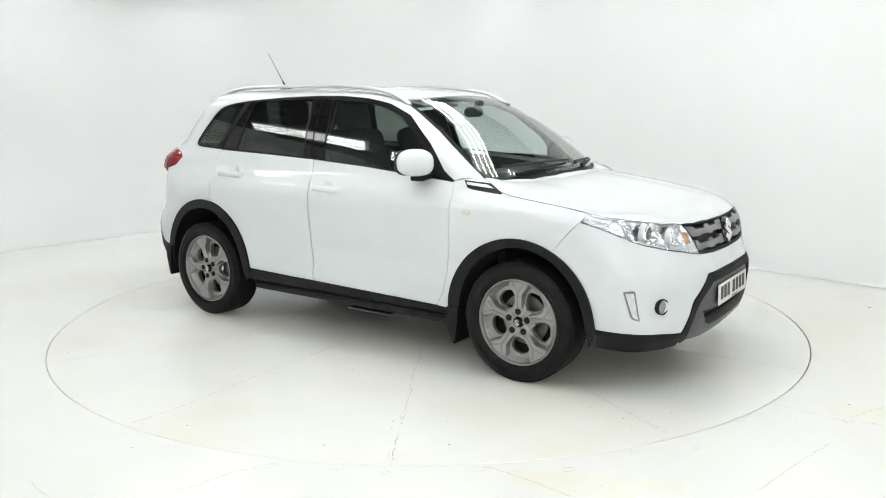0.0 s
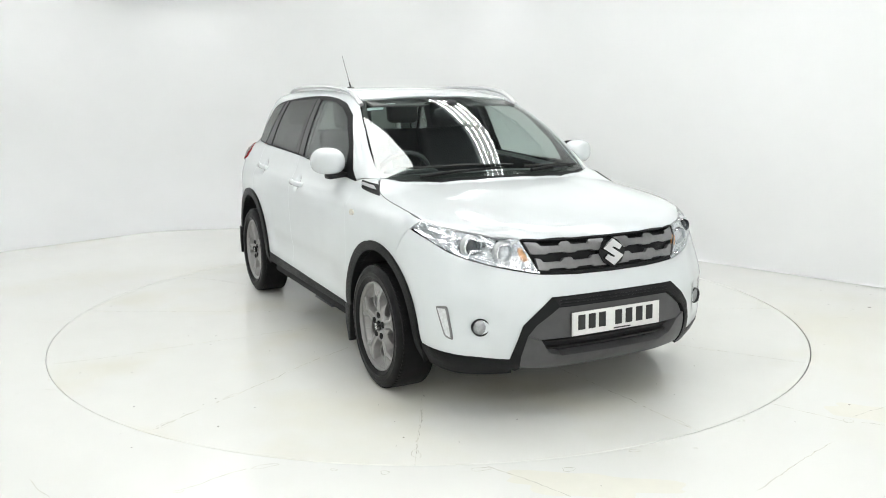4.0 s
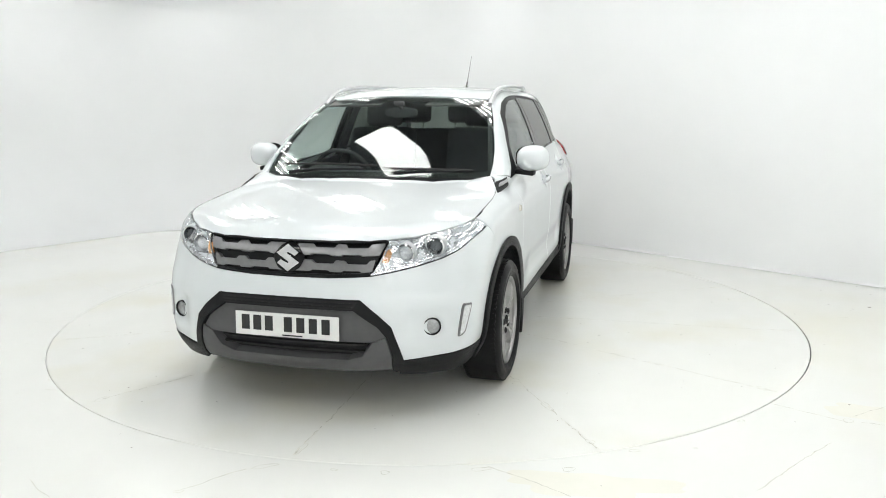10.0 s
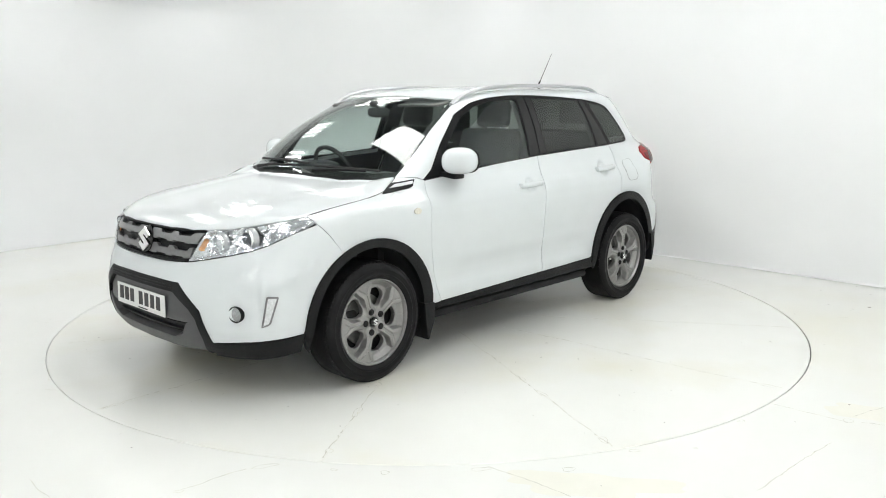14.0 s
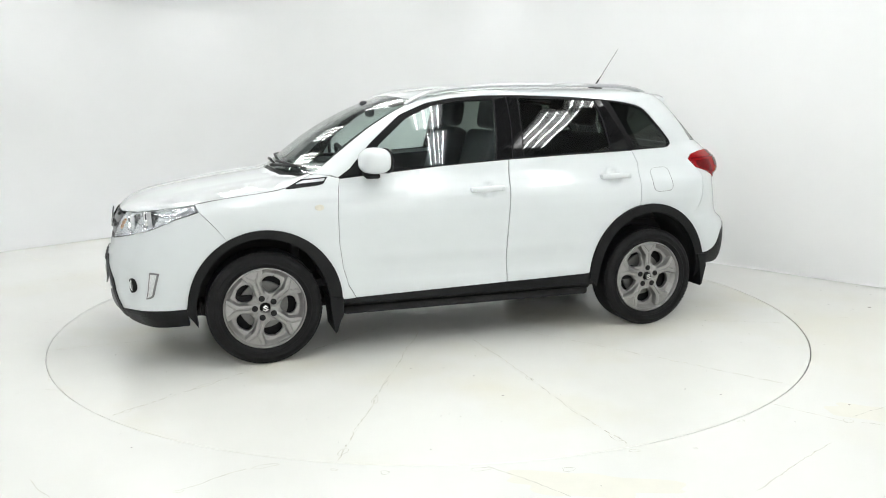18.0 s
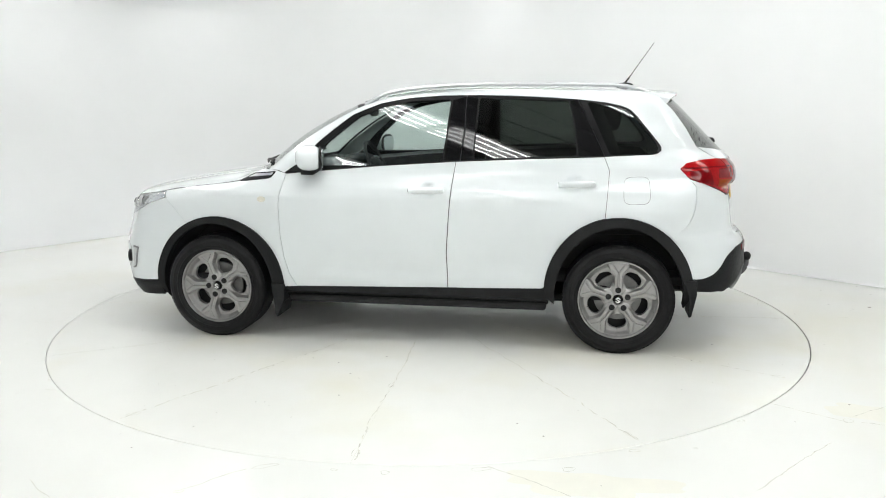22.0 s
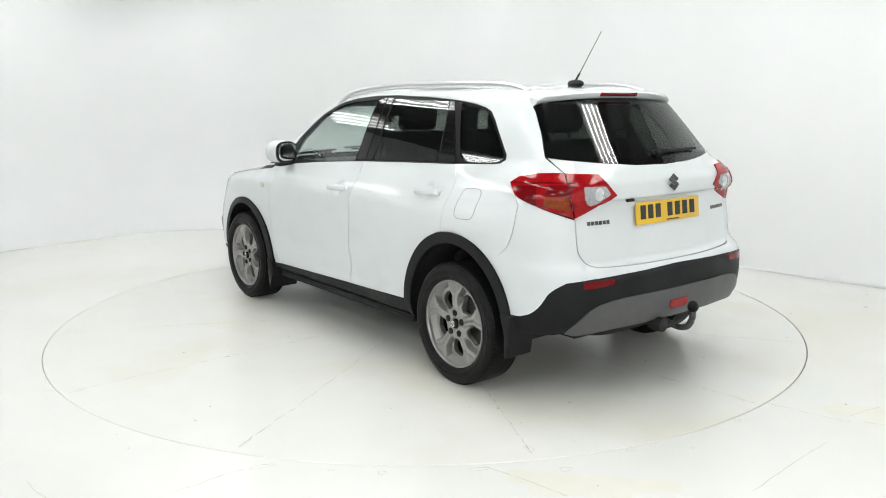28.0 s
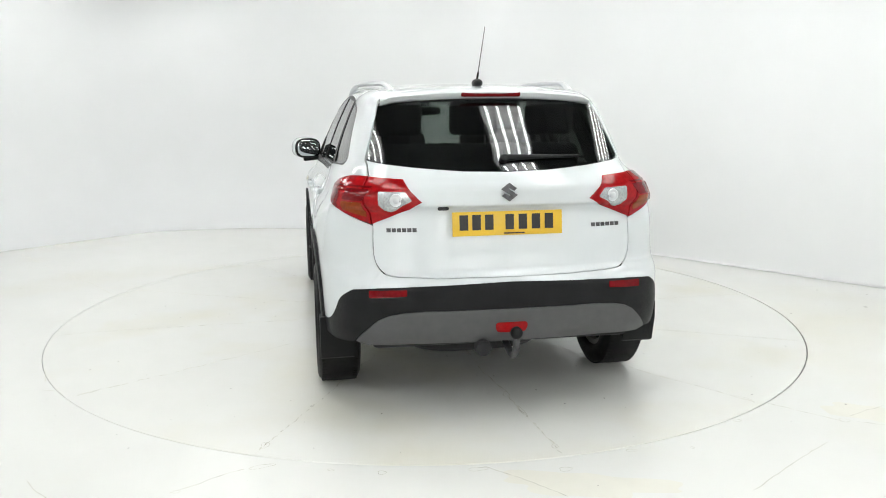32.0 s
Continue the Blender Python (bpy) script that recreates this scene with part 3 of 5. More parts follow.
GAP_A = [(.79, 1.04), (.808, .961), (.819, .86), (.815, .669), (.797, .529), (.767, .422), (.719, .338)]
GAP_B = [(-.276, 1.122), (-.262, 1.011), (-.246, .812), (-.230, .57), (-.238, .362)]
GAP_C = [(-1.150, 1.155), (-1.181, 1.075), (-1.172, .948), (-1.162, .808)]
BELT = [(.79, 1.04), (.515, 1.065), (.173, 1.094), (-.276, 1.122)]
BELT_R = [(-.276, 1.122), (-.708, 1.14), (-1.15, 1.155)]
W_TOP = [(.80, 1.045), (.723, 1.098), (.59, 1.238), (.388, 1.399), (.217, 1.467), (.044, 1.497), (-.162, 1.512), (-.403, 1.514), (-.711, 1.504), (-.948, 1.489),
         (-1.15, 1.467), (-1.245, 1.447), (-1.29, 1.427), (-1.333, 1.387), (-1.429, 1.271), (-1.472, 1.215), (-1.475, 1.19), (-1.45, 1.172), (-1.41, 1.166)]
PILLAR_EDGE = [(.93, .715), (.80, .687), (.60, .642), (.42, .594), (.285, .550)]     # along the windscreen, (x, y)
LEAD = [(0, 2.029), (.20, 2.022), (.367, 2.000), (.455, 1.968), (.56, 1.905), (.66, 1.80), (.735, 1.70), (.768, 1.60)]   # bonnet lip, (y, x)


def flat(pts):
    """(x, y) on top as side coordinates."""
    p = on_top(np.array(pts, float))
    return np.stack([p[:, 0], ARM * np.arctan2(p[:, 2] - AXIS, p[:, 1])], -1)


# bonnet
hood_rear = [(1.128, 0), (1.12, .2), (1.085, .40), (1.01, .575), (.945, .70)]
half = [(x, y) for y, x in LEAD] + [(1.44, .772), (1.25, .772), (1.06, .757)] + hood_rear[::-1]
loop = [(x, y) for x, y in half] + [(x, -y) for x, y in reversed(half) if y > 1e-6]
hood = patch("bonnet", loop, on_top, PAINT, car, gap=.0015, grid=.03)

HOOD_SIDE = [(1.60, .768), (1.44, .772), (1.25, .772), (1.06, .757)]
LIP3 = on_top(np.array([(x, y) for y, x in LEAD], float))

# front wings
wing = join(flat(HOOD_SIDE), flat([(1.0, .735), (.96, .722), (.93, .714)]), sv([(.85, 1.056)] + GAP_A), sv([(.80, .335)]),
            sv(arch(F_OUT, 178, 62, 20)), sv(curvy([arch(F_OUT, 62, 62, 1)[0], (1.508, .808), (1.577, .882)])[1:]))
wings = both("front_wing", wing, on_side, PAINT, car, gap=.0002, edge=.0015)

# fine dark strips between bonnet and wings, laid in for the shade of the gaps
def shut_line():
    pts = np.array([(1.60, .768)] + HOOD_SIDE[1:], float)
    pts = np.concatenate([pts[k] + (pts[k + 1] - pts[k]) * np.linspace(0, 1, 6)[:-1, None] for k in range(len(pts) - 1)] + [pts[-1:]])
    return tube([tuple(p + np.array([0, .001, -.0007])) for p in on_top(pts)], .0017, 6)


twins("shut_line", shut_line, SEAL, hood, "dark strip drawn in for the shaded gap beside the bonnet")

# doors
door_f = both("front_door", join(sv(BELT), sv(GAP_B[1:]), sv(GAP_A[:0:-1])), on_side, PAINT, car, gap=.0025, grid=.018,
              label="white front door panel")
door_r = both("rear_door", join(sv(BELT_R), sv(GAP_C[1:]), sv(arch(R_OUT, 79, 3, 16)), sv([(-.80, .372)]), sv(GAP_B[:0:-1])), on_side, PAINT, car, gap=.0025, grid=.018,
              label="white rear door panel")

# body side: pillar, cant rail and rear quarter in one
roof_seam = flat([(.285, .550), (.20, .542), (.0, .542), (-.4, .542), (-.8, .542), (-1.2, .530), (-1.38, .515), (-1.44, .500)])
GATE_EDGE = tail3([(.545, 1.478), (.562, 1.42), (.595, 1.32), (.632, 1.208), (.626, 1.142)])
TL_TOP = side3([(-1.76, 1.140), (-1.70, 1.136), (-1.612, 1.119), (-1.576, 1.090)])
TL_LOW = side3([(-1.63, 1.033), (-1.692, 1.013)])
quarter_rear = join(as_side(GATE_EDGE), as_side(TL_TOP), as_side(TL_LOW[:1]), sv(curvy([(-1.668, .99), (-1.664, .883), (-1.634, .79), (-1.575, .732)])))
side_loop = join(flat(PILLAR_EDGE), roof_seam[1:], quarter_rear, sv(arch(R_OUT, 132, 80, 10)), sv(GAP_C[::-1]), sv(W_TOP[::-1]), sv([(.84, 1.060)]))
sides = both("body_side", side_loop, on_side, PAINT, car, gap=.0003, grid=.028, edge=.0015)

# roof
half = [(.335, 0), (.325, .2), (.30, .40), (.255, .52), (.20, .541)] + [(x, .541) for x in (-.4, -.8)] + [(-1.2, .529), (-1.38, .514)] + [(-1.45, .498), (-1.50, .40), (-1.525, .2), (-1.53, 0)]
roof = patch("roof", [(x, y) for x, y in half] + [(x, -y) for x, y in reversed(half) if y > 1e-6], on_top, PAINT, car, grid=.035, gap=.001)

# windscreen
half = [(.345, 0), (.335, .2), (.31, .40), (.275, .50), (.282, .541), (.42, .587), (.60, .635), (.80, .680), (.905, .705), (.93, .68), (.995, .575), (1.06, .40), (1.10, .2), (1.11, 0)]
ws_loop = rounded([(x, y) for x, y in half] + [(x, -y) for x, y in reversed(half) if y > 1e-6], .01)
windscreen = patch("windscreen", ws_loop, on_top, SCREEN_GLASS, car, "clear windscreen reflecting ceiling lights", off=-.004, thick=.005, grid=.03, field=screen_field)
cowl = [(1.135, 0), (1.125, .2), (1.09, .40), (1.015, .575), (.958, .685), (.915, .695), (.985, .56), (1.045, .40), (1.085, .2), (1.095, 0)]
patch("scuttle", [(x, y) for x, y in cowl] + [(x, -y) for x, y in reversed(cowl) if y > 1e-6][:-1], on_top, PLASTIC, car, "black plastic scuttle panel", off=-.012, thick=.03)

# dark printed border of the windscreen
WS = np.array(ws_loop)
WS_IN = inset(fine(WS, .06), .028)
o = [tuple(p) for p in fine(WS, .06)]
i = [tuple(p) for p in WS_IN]
patch("screen_border", np.array(o + [(o[0][0] + .001, o[0][1] - .0015), (i[0][0] + .001, i[0][1] - .0015)] + i[:0:-1] + [i[0]]), on_top, SEAL, windscreen, "black printed border of the windscreen", off=-.0105, thick=.002, grid=.05, edge=.001)

# side windows: a dark surround, then the panes
def pane(name, pts, mat, parents, off=-.003, r=.02, label="", **kw):
    return both(name, rounded(sv(pts), r), on_side, mat, parents, label, off=off, thick=.004, grid=.028, edge=.001, field=side_field, **kw)


FW = [(.615, 1.09), (.54, 1.225), (.346, 1.385), (.19, 1.447), (.02, 1.478), (-.225, 1.487), (-.205, 1.24), (-.185, 1.117), (.2, 1.095)]
RW = [(-.40, 1.495), (-.93, 1.478), (-.965, 1.355), (-.99, 1.16), (-.70, 1.15), (-.385, 1.135)]
QW = [(-1.04, 1.472), (-1.14, 1.455), (-1.235, 1.437), (-1.285, 1.414), (-1.325, 1.375), (-1.42, 1.262), (-1.457, 1.212), (-1.45, 1.182), (-1.40, 1.172), (-1.18, 1.166)]
pane("front_window", FW, DOOR_GLASS, door_f, label="clear front door window")
pane("rear_window", RW, PRIVACY, door_r, label="dark tinted rear door window")
pane("quarter_window", QW, PRIVACY, sides, label="dark tinted rear quarter window")


# black frames round the panes, each a closed outline cut open at the lower front corner
def frame_loop(outer, inner):
    o, i = [tuple(p) for p in outer], [tuple(p) for p in inner]
    j = min(range(len(i)), key=lambda k: (i[k][0] - o[0][0]) ** 2 + (i[k][1] - o[0][1]) ** 2)
    i = i[j:] + i[:j]
    e = .0015
    return np.array(o + [(o[0][0] + e, o[0][1] - e), (i[0][0] + e, i[0][1] - e)] + i[:0:-1] + [i[0]])


top_f = [(.795, 1.048), (.723, 1.096), (.59, 1.236), (.388, 1.397), (.217, 1.465), (.044, 1.495), (-.162, 1.510), (-.318, 1.512)]
frame_f = sv(top_f + [(-.318, 1.3), (-.300, 1.126), (-.276, 1.124), (.173, 1.096), (.515, 1.067), (.78, 1.043)])
frame_r = sv([(-.322, 1.512), (-.403, 1.512), (-.711, 1.502), (-.985, 1.485), (-1.06, 1.338), (-1.148, 1.158), (-.708, 1.142), (-.303, 1.126), (-.322, 1.3)])
frame_q = sv([(-.989, 1.485), (-1.15, 1.465), (-1.245, 1.445), (-1.29, 1.425), (-1.331, 1.386), (-1.427, 1.271), (-1.470, 1.215), (-1.473, 1.19), (-1.449, 1.174), (-1.41, 1.168), (-1.152, 1.158), (-1.064, 1.338)])
both("window_frame", frame_loop(frame_f, rounded(sv(FW), .02)), on_side, WINDOW_TRIM, door_f, "black window frame", off=-.001, thick=.02, grid=.03, edge=.001, field=side_field)
both("window_frame", frame_loop(frame_r, rounded(sv(RW), .02)), on_side, WINDOW_TRIM, door_r, "black window frame", off=-.001, thick=.02, grid=.03, edge=.001, field=side_field)
both("window_frame", frame_loop(frame_q, rounded(sv(QW), .02)), on_side, WINDOW_TRIM, sides, "black window frame", off=-.001, thick=.02, grid=.03, edge=.001, field=side_field)

for parents, pts in ((door_f, [(-.238, 1.483), (-.314, 1.500), (-.314, 1.3), (-.300, 1.131), (-.198, 1.125), (-.216, 1.24)]),
                     (door_r, [(-.326, 1.500), (-.390, 1.491), (-.376, 1.139), (-.308, 1.131), (-.326, 1.3)]),
                     (door_r, [(-.941, 1.477), (-.981, 1.478), (-1.055, 1.338), (-1.140, 1.163), (-1.002, 1.159), (-.975, 1.355)])):
    both("pillar_cover", rounded(sv(pts), .004), on_side, GLOSS, parents, "gloss black pillar cover", off=.0012, thick=.003, grid=.03, edge=.001, field=side_field)

# front bumper, white
lamp_low = [(.39, .703), (.50, .722), (.595, .743), (.68, .768), (.735, .795)]
TRIM_EDGE = [(.532, .314), (.505, .42), (.487, .475), (.43, .535), (.355, .60)]
bump = join(nv([(0, .690), (.2, .692)] + lamp_low), xz_nose([(1.70, .845)]), xz_nose(curvy([(1.580, .882), (1.511, .808), arch(F_OUT, 62, 62, 1)[0]])[:-1]), xz_nose(arch(F_OUT, 62, 4, 14)), xz_nose([(1.675, .342), (1.76, .338)]),
            nv([(.76, .334), (.68, .327), (.60, .319)] + TRIM_EDGE + [(.2, .602), (0, .602)]))
bumper = patch("front_bumper", sym(bump), on_nose, PAINT, car, "white front bumper", gap=.0002, grid=.03, edge=.0015)
# black lower lip at the sides
lip = join(nv([(.53, .310), (.60, .315), (.68, .323), (.76, .330)]), xz_nose([(1.76, .334), (1.672, .338), (1.668, .30), (1.662, .235), (1.76, .23)]), nv([(.70, .225), (.60, .225), (.50, .235)]))
both("bumper_lip", lip, on_nose, PLASTIC, bumper, "black plastic lower bumper edge", off=.004, thick=.03)
# band round the lower opening
outer_half = [(0, .603)] + [(.2, .603)] + [(.352, .602), (.432, .538), (.49, .478), (.508, .42), (.534, .312), (.525, .262), (.49, .25)]
inner_half = [(.475, .262), (.488, .33), (.468, .43), (.43, .48), (.325, .553), (0, .553)]
band = sym(join(nv(outer_half), nv(inner_half)))
patch("opening_band", band, on_nose, PLASTIC, bumper, "black plastic band round the lower grille", off=.006, thick=.05, grid=.03)
mid_half = [(0, .551), (.324, .551), (.428, .478), (.466, .428), (.43, .405), (.40, .403), (0, .403)]
patch("plate_panel", sym(nv(mid_half)), on_nose, GREY, bumper, "dark grey panel behind the plate", off=-.012, thick=.02)
patch("skid_panel", sym(nv([(0, .312), (.29, .314), (.36, .338), (.405, .403), (.466, .428), (.486, .33), (.473, .262), (.30, .248), (0, .243)])), on_nose, GREY, bumper, "grey lower skid panel", off=.0, thick=.058)
patch("slot_backing", sym(nv([(0, .44), (.47, .44), (.45, .29), (.27, .28), (0, .28)])), on_nose, DARK, bumper, off=-.05, thick=.01)
for z in (.335, .372):
    patch("slat", sym(nv([(0, z), (.36, z + .004), (.375, z + .012), (0, z + .009)])), on_nose, SEAL, bumper, off=-.03, thick=.03, grid=.04)
# a dark sheet on top of the band replaces the shade of a recessed slot
patch("upper_slot", sym(nv([(0, .595), (.345, .595), (.32, .557), (0, .557)])), on_nose, DARK, bumper, "dark sheet laid on for the shaded upper air slot", off=.0075, thick=.01)
for z in (.565, .578):
    patch("slat", sym(nv([(0, z), (.32, z), (.322, z + .006), (0, z + .006)])), on_nose, PLASTIC, bumper, off=.012, thick=.008, grid=.04)

# grille between the headlamps
GRILLE = [(0, .864), (.2, .865), (.367, .868), (.452, .870), (.42, .78), (.388, .706), (.2, .694), (0, .692)]
grille = patch("grille", sym(nv(GRILLE)), on_nose, PLASTIC, car, "black grille with two dark metal bars", off=-.030, thick=.02, gap=.001)
patch("grille_edge", sym(join(nv([(0, .864), (.2, .865), (.367, .868), (.452, .872)]), nv([(.445, .856), (.367, .853), (.2, .850), (0, .849)]))), on_nose, PLASTIC, grille, off=-.002, thick=.03, gap=.001)
patch("grille_edge", sym(join(nv([(0, .708), (.2, .710), (.385, .722), (.39, .708), (.2, .695), (0, .693)]))), on_nose, PLASTIC, grille, off=-.002, thick=.03, gap=.001)


def bar(z0, z1, w0, w1):
    """A metal bar with notches along its edges."""
    notches = []
    for c in (.172, .329):
        notches += [(c - .062, z1), (c - .048, z1 - .015), (c + .042, z1 - .015), (c + .056, z1 + .002)]
    feet = []
    for c in (.300, .150):
        feet += [(c + .050, z0), (c + .040, z0 + .007), (c - .040, z0 + .007), (c - .050, z0)]
    for s in (1, -1):
        pts = [(.03, z1)] + notches + [(w1, z1 + .006), (w0, z0 + .004)] + feet + [(.03, z0)]
        pts = [(min(u, w1), v) for u, v in pts]
        v, f, nn, flag = sheet(rounded(nv(pts), .003), on_nose, off=-.006, thick=.022, grid=.03, edge=.004)
        if s < 0:
            v, f = v * np.array([1, -1, 1]), [t[::-1] for t in f]
        groom(made("bar", v, f, BARS, grille, "dark metal grille bar"), v, f, nn, flag, s)


bar(.794, .846, .425, .442)
bar(.720, .772, .395, .408)


BADGE = material("bright_badge_metal", (.80, .80, .80), .16, metal=1.0)


def emblem(parent, at, s, face, mat=BADGE):
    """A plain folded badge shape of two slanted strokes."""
    pts = [(-.46, .16), (0, .5), (.42, .20), (.27, .06), (.0, .22), (-.08, .16), (.46, -.16), (.0, -.5), (-.42, -.20), (-.27, -.06), (.0, -.22), (.08, -.16)]
    b = prism([(u * s, v * s) for u, v in pts], .008, lambda u, v, w: at @ Vector((w, u * face, v)), bevel=.002)
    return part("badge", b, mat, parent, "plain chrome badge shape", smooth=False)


patch("badge_base", rounded(sym(nv([(0, .852), (.044, .831), (.080, .781), (.052, .729), (0, .708)])), .01), on_nose, GLOSS, grille, "dark badge base", off=.002, thick=.03, grid=.02)
emblem(grille, pose(2.072, 0, .778, 0, -8), .128, 1)

# headlamps
AMBER_PALE = material("pale_amber_bulb", (.72, .36, .15), .2, coat=.5, grain=.3, grain_size=40)
REFLECT = material("lamp_reflector", (.88, .89, .89), .17, metal=.78, coat=.4)
lamp_out = as_nose(LIP3[3:])
HL = join(lamp_out, xz_nose([(1.583, .888), (1.70, .849)]), nv([(.735, .799), (.68, .772), (.595, .747), (.50, .726), (.392, .706)]))
lamps = both("headlamp", HL, on_nose, REFLECT, car, "clear headlamp with chrome reflectors", off=-.062, thick=.01, gap=.002)
both("lens", HL, on_nose, LENS, lamps, off=.001, thick=.003, gap=.0012, grid=.03)
both("reflector", inset(fine(HL, .03), .002), on_nose, REFLECT, lamps, "bright chrome reflector", off=-.024, thick=.012, grid=.008, sharp=50,
     relief=lambda uv, p: .004 + .018 * (1 - step(rim_gap(uv, HL), .002, .014)) - .030 * np.exp(-((p[:, 1] - .535) ** 2 + (p[:, 2] - .806) ** 2) / .034 ** 2) - .030 * np.exp(-((p[:, 1] - .650) ** 2 + (p[:, 2] - .830) ** 2) / .034 ** 2)
     + .010 * np.exp(-((p[:, 1] - .588 - .25 * (p[:, 2] - .81)) / .008) ** 2) + .008 * np.exp(-((p[:, 1] - .480 - .25 * (p[:, 2] - .8)) / .007) ** 2) + .008 * np.exp(-((p[:, 1] - .705) / .008) ** 2) - .0022 * np.abs(np.sin(p[:, 2] * 95)))
lamp_foot = nv([(.735, .799), (.68, .772), (.595, .747), (.50, .726), (.392, .706)])
both("rim", join(lamp_foot + np.array([0, .003]), lamp_foot[::-1] + np.array([0, .011])), on_nose, REFLECT, lamps, "bright lower lamp rim", off=-.006, thick=.04, grid=.02)
both("rim", join(lamp_out + np.array([0, -.004]), lamp_out[::-1] + np.array([0, -.007])), on_nose, SILVER, lamps, off=-.012, thick=.04, grid=.02)


def socket(y, z, r, depth, lens_mat, names=("bezel", "projector")):
    p = on_nose(nv([(y, z)]))[0]
    nn = normals(p[None])[0]
    q = Vector(p) - Vector(nn) * depth
    m = Matrix.Translation(q) @ Vector((1, 0, -.08)).to_track_quat("Y", "Z").to_matrix().to_4x4()

    def ring():
        return lathe([(r * 1.18, -.02), (r * 1.2, .012), (r * 1.08, .016), (r, .0), (r * .95, -.02)], 28, at=m)

    def eye():
        return lathe([(0, .018), (r * .4, .016), (r * .75, .008), (r * .97, -.008), (r * .97, -.02)], 28, at=m)
    twins(names[0], ring, CHROME, lamps)
    twins("surround", lambda: lathe([(r * 1.42, -.022), (r * 1.40, -.004), (r * 1.22, .004), (r * 1.18, -.02)], 28, at=m), SILVER, lamps, "satin lamp surround")
    twins(names[1], eye, lens_mat, lamps)


DIM = material("projector_glass", (.10, .11, .12), .06, coat=1.0, metal=.3)
socket(.650, .830, .036, .018, DIM)
socket(.535, .806, .036, .022, CLEAR_LAMP, ("bowl", "bulb"))
both("indicator", rounded(nv([(.444, .822), (.474, .830), (.476, .790), (.462, .762), (.432, .768)]), .014), on_nose, AMBER_PALE, lamps, "amber indicator bulb", off=-.014, thick=.01)

# fog lamps and day lamps
def fog():
    p = on_nose(nv([(.650, .466)]))[0]
    m = Matrix.Translation(Vector(p)) @ Vector((1, .28, 0)).to_track_quat("Y", "Z").to_matrix().to_4x4()
    return lathe([(.041, -.03), (.041, .010), (.039, .013), (.035, .008), (.034, -.01)], 28, at=m)


def fog_eye():
    p = on_nose(nv([(.650, .466)]))[0]
    m = Matrix.Translation(Vector(p)) @ Vector((1, .28, 0)).to_track_quat("Y", "Z").to_matrix().to_4x4()
    return lathe([(0, .011), (.018, .010), (.034, .004), (.034, -.02)], 28, at=m)


fogs = twins("fog_lamp", fog, PLASTIC, bumper, "small round fog lamp")
twins("lens", fog_eye, material("fog_lens", (.36, .37, .38), .15, metal=.4, coat=.6, grain=.2, grain_size=120), fogs)
DRL = [(.800, .553), (.772, .558), (.752, .402), (.768, .408), (.778, .42)]
drls = both("day_lamp", rounded(nv(DRL), .008), on_nose, BARS, bumper, "upright daytime lamp in a dark metal frame", off=.007, thick=.02, grid=.02)
both("lens", inset(fine(rounded(nv(DRL), .008), .02), .008), on_nose, CLEAR_LAMP, drls, off=.0105, thick=.01, grid=.02)

# wheel arches, sills and liners
both("wheel_arch_trim", join(sv(arch(F_OUT, -2, 182, 34)), sv(arch(F_IN, 186, -12, 34))), on_side, PLASTIC, car, "black plastic wheel arch trim", off=.016, thick=.05, grid=.03, edge=.006)
both("wheel_arch_trim", join(sv(arch(R_OUT, -2, 178, 34)), sv(arch(R_IN, 186, -6, 34))), on_side, PLASTIC, car, "black plastic wheel arch trim", off=.016, thick=.05, grid=.03, edge=.006)
SILL = [(.80, .334), (.72, .340), (.2, .352), (-.24, .363), (-.82, .380), (-.845, .30), (-.842, .258), (-.24, .236), (.75, .224), (.82, .24)]
both("sill", rounded(sv(SILL), .01), on_side, PLASTIC, car, "black plastic sill cover", off=.006, thick=.05, grid=.018, edge=.006,
     relief=lambda uv, p: .010 * np.exp(-((p[:, 2] - .318) / .014) ** 2) - .022 * step(-p[:, 2], -.306, -.280))


def liner(kind, w_out):
    b = bmesh.new()
    a = arch(kind, 4, 176, 26)
    o = [b.verts.new((x, w_out, z)) for x, z in a]
    i = [b.verts.new((x, .52, z)) for x, z in a]
    for k in range(len(a) - 1):
        b.faces.new((o[k], o[k + 1], i[k + 1], i[k]))
    b.faces.new(i)
    return b


twins("arch_liner", lambda: liner(F_IN, .83), DARK, car, "dark wheel arch liner")
twins("arch_liner", lambda: liner(R_IN, .83), DARK, car, "dark wheel arch liner")
# underbody boxes, made low and wide to keep the ground beneath dark
part("floor_pan", box(3.20, 1.04, .06, (.12, 0, .25), .02), DARK, car, "dark underbody")
part("floor_pan", box(.30, 1.10, .04, (1.76, 0, .265), .02), DARK, car, "dark underbody")
# the two volumes under the tail are added to block light there
part("floor_pan", box(.34, 1.26, .09, (-1.73, 0, .385), .03), DARK, car, "dark underbody")
part("spare_well", ball((-1.62, .12, .355), (.24, .34, .085), 3.2), DARK, car, "dark underside of the luggage floor")
part("floor_pan", box(1.62, 1.62, .05, (-.02, 0, .255), .02), DARK, car, "dark underbody")

# tailgate and rear glass
tg_half = join(rv([(0, 1.16), (.2, 1.165), (.40, 1.18), (.626, 1.208), (.620, 1.140)] + curvy([(.614, .924), (.616, .82), (.607, .758), (.578, .716), (.53, .700), (.40, .694), (.2, .690), (0, .689)])))
tailgate = patch("tailgate", sym(tg_half), on_tail, PAINT, car, "white tailgate", gap=.0008, grid=.014)
rg = rv([(0, 1.492), (.2, 1.489), (.40, 1.477), (.545, 1.462), (.562, 1.42), (.590, 1.32), (.624, 1.214), (.40, 1.184), (.2, 1.169), (0, 1.164)])
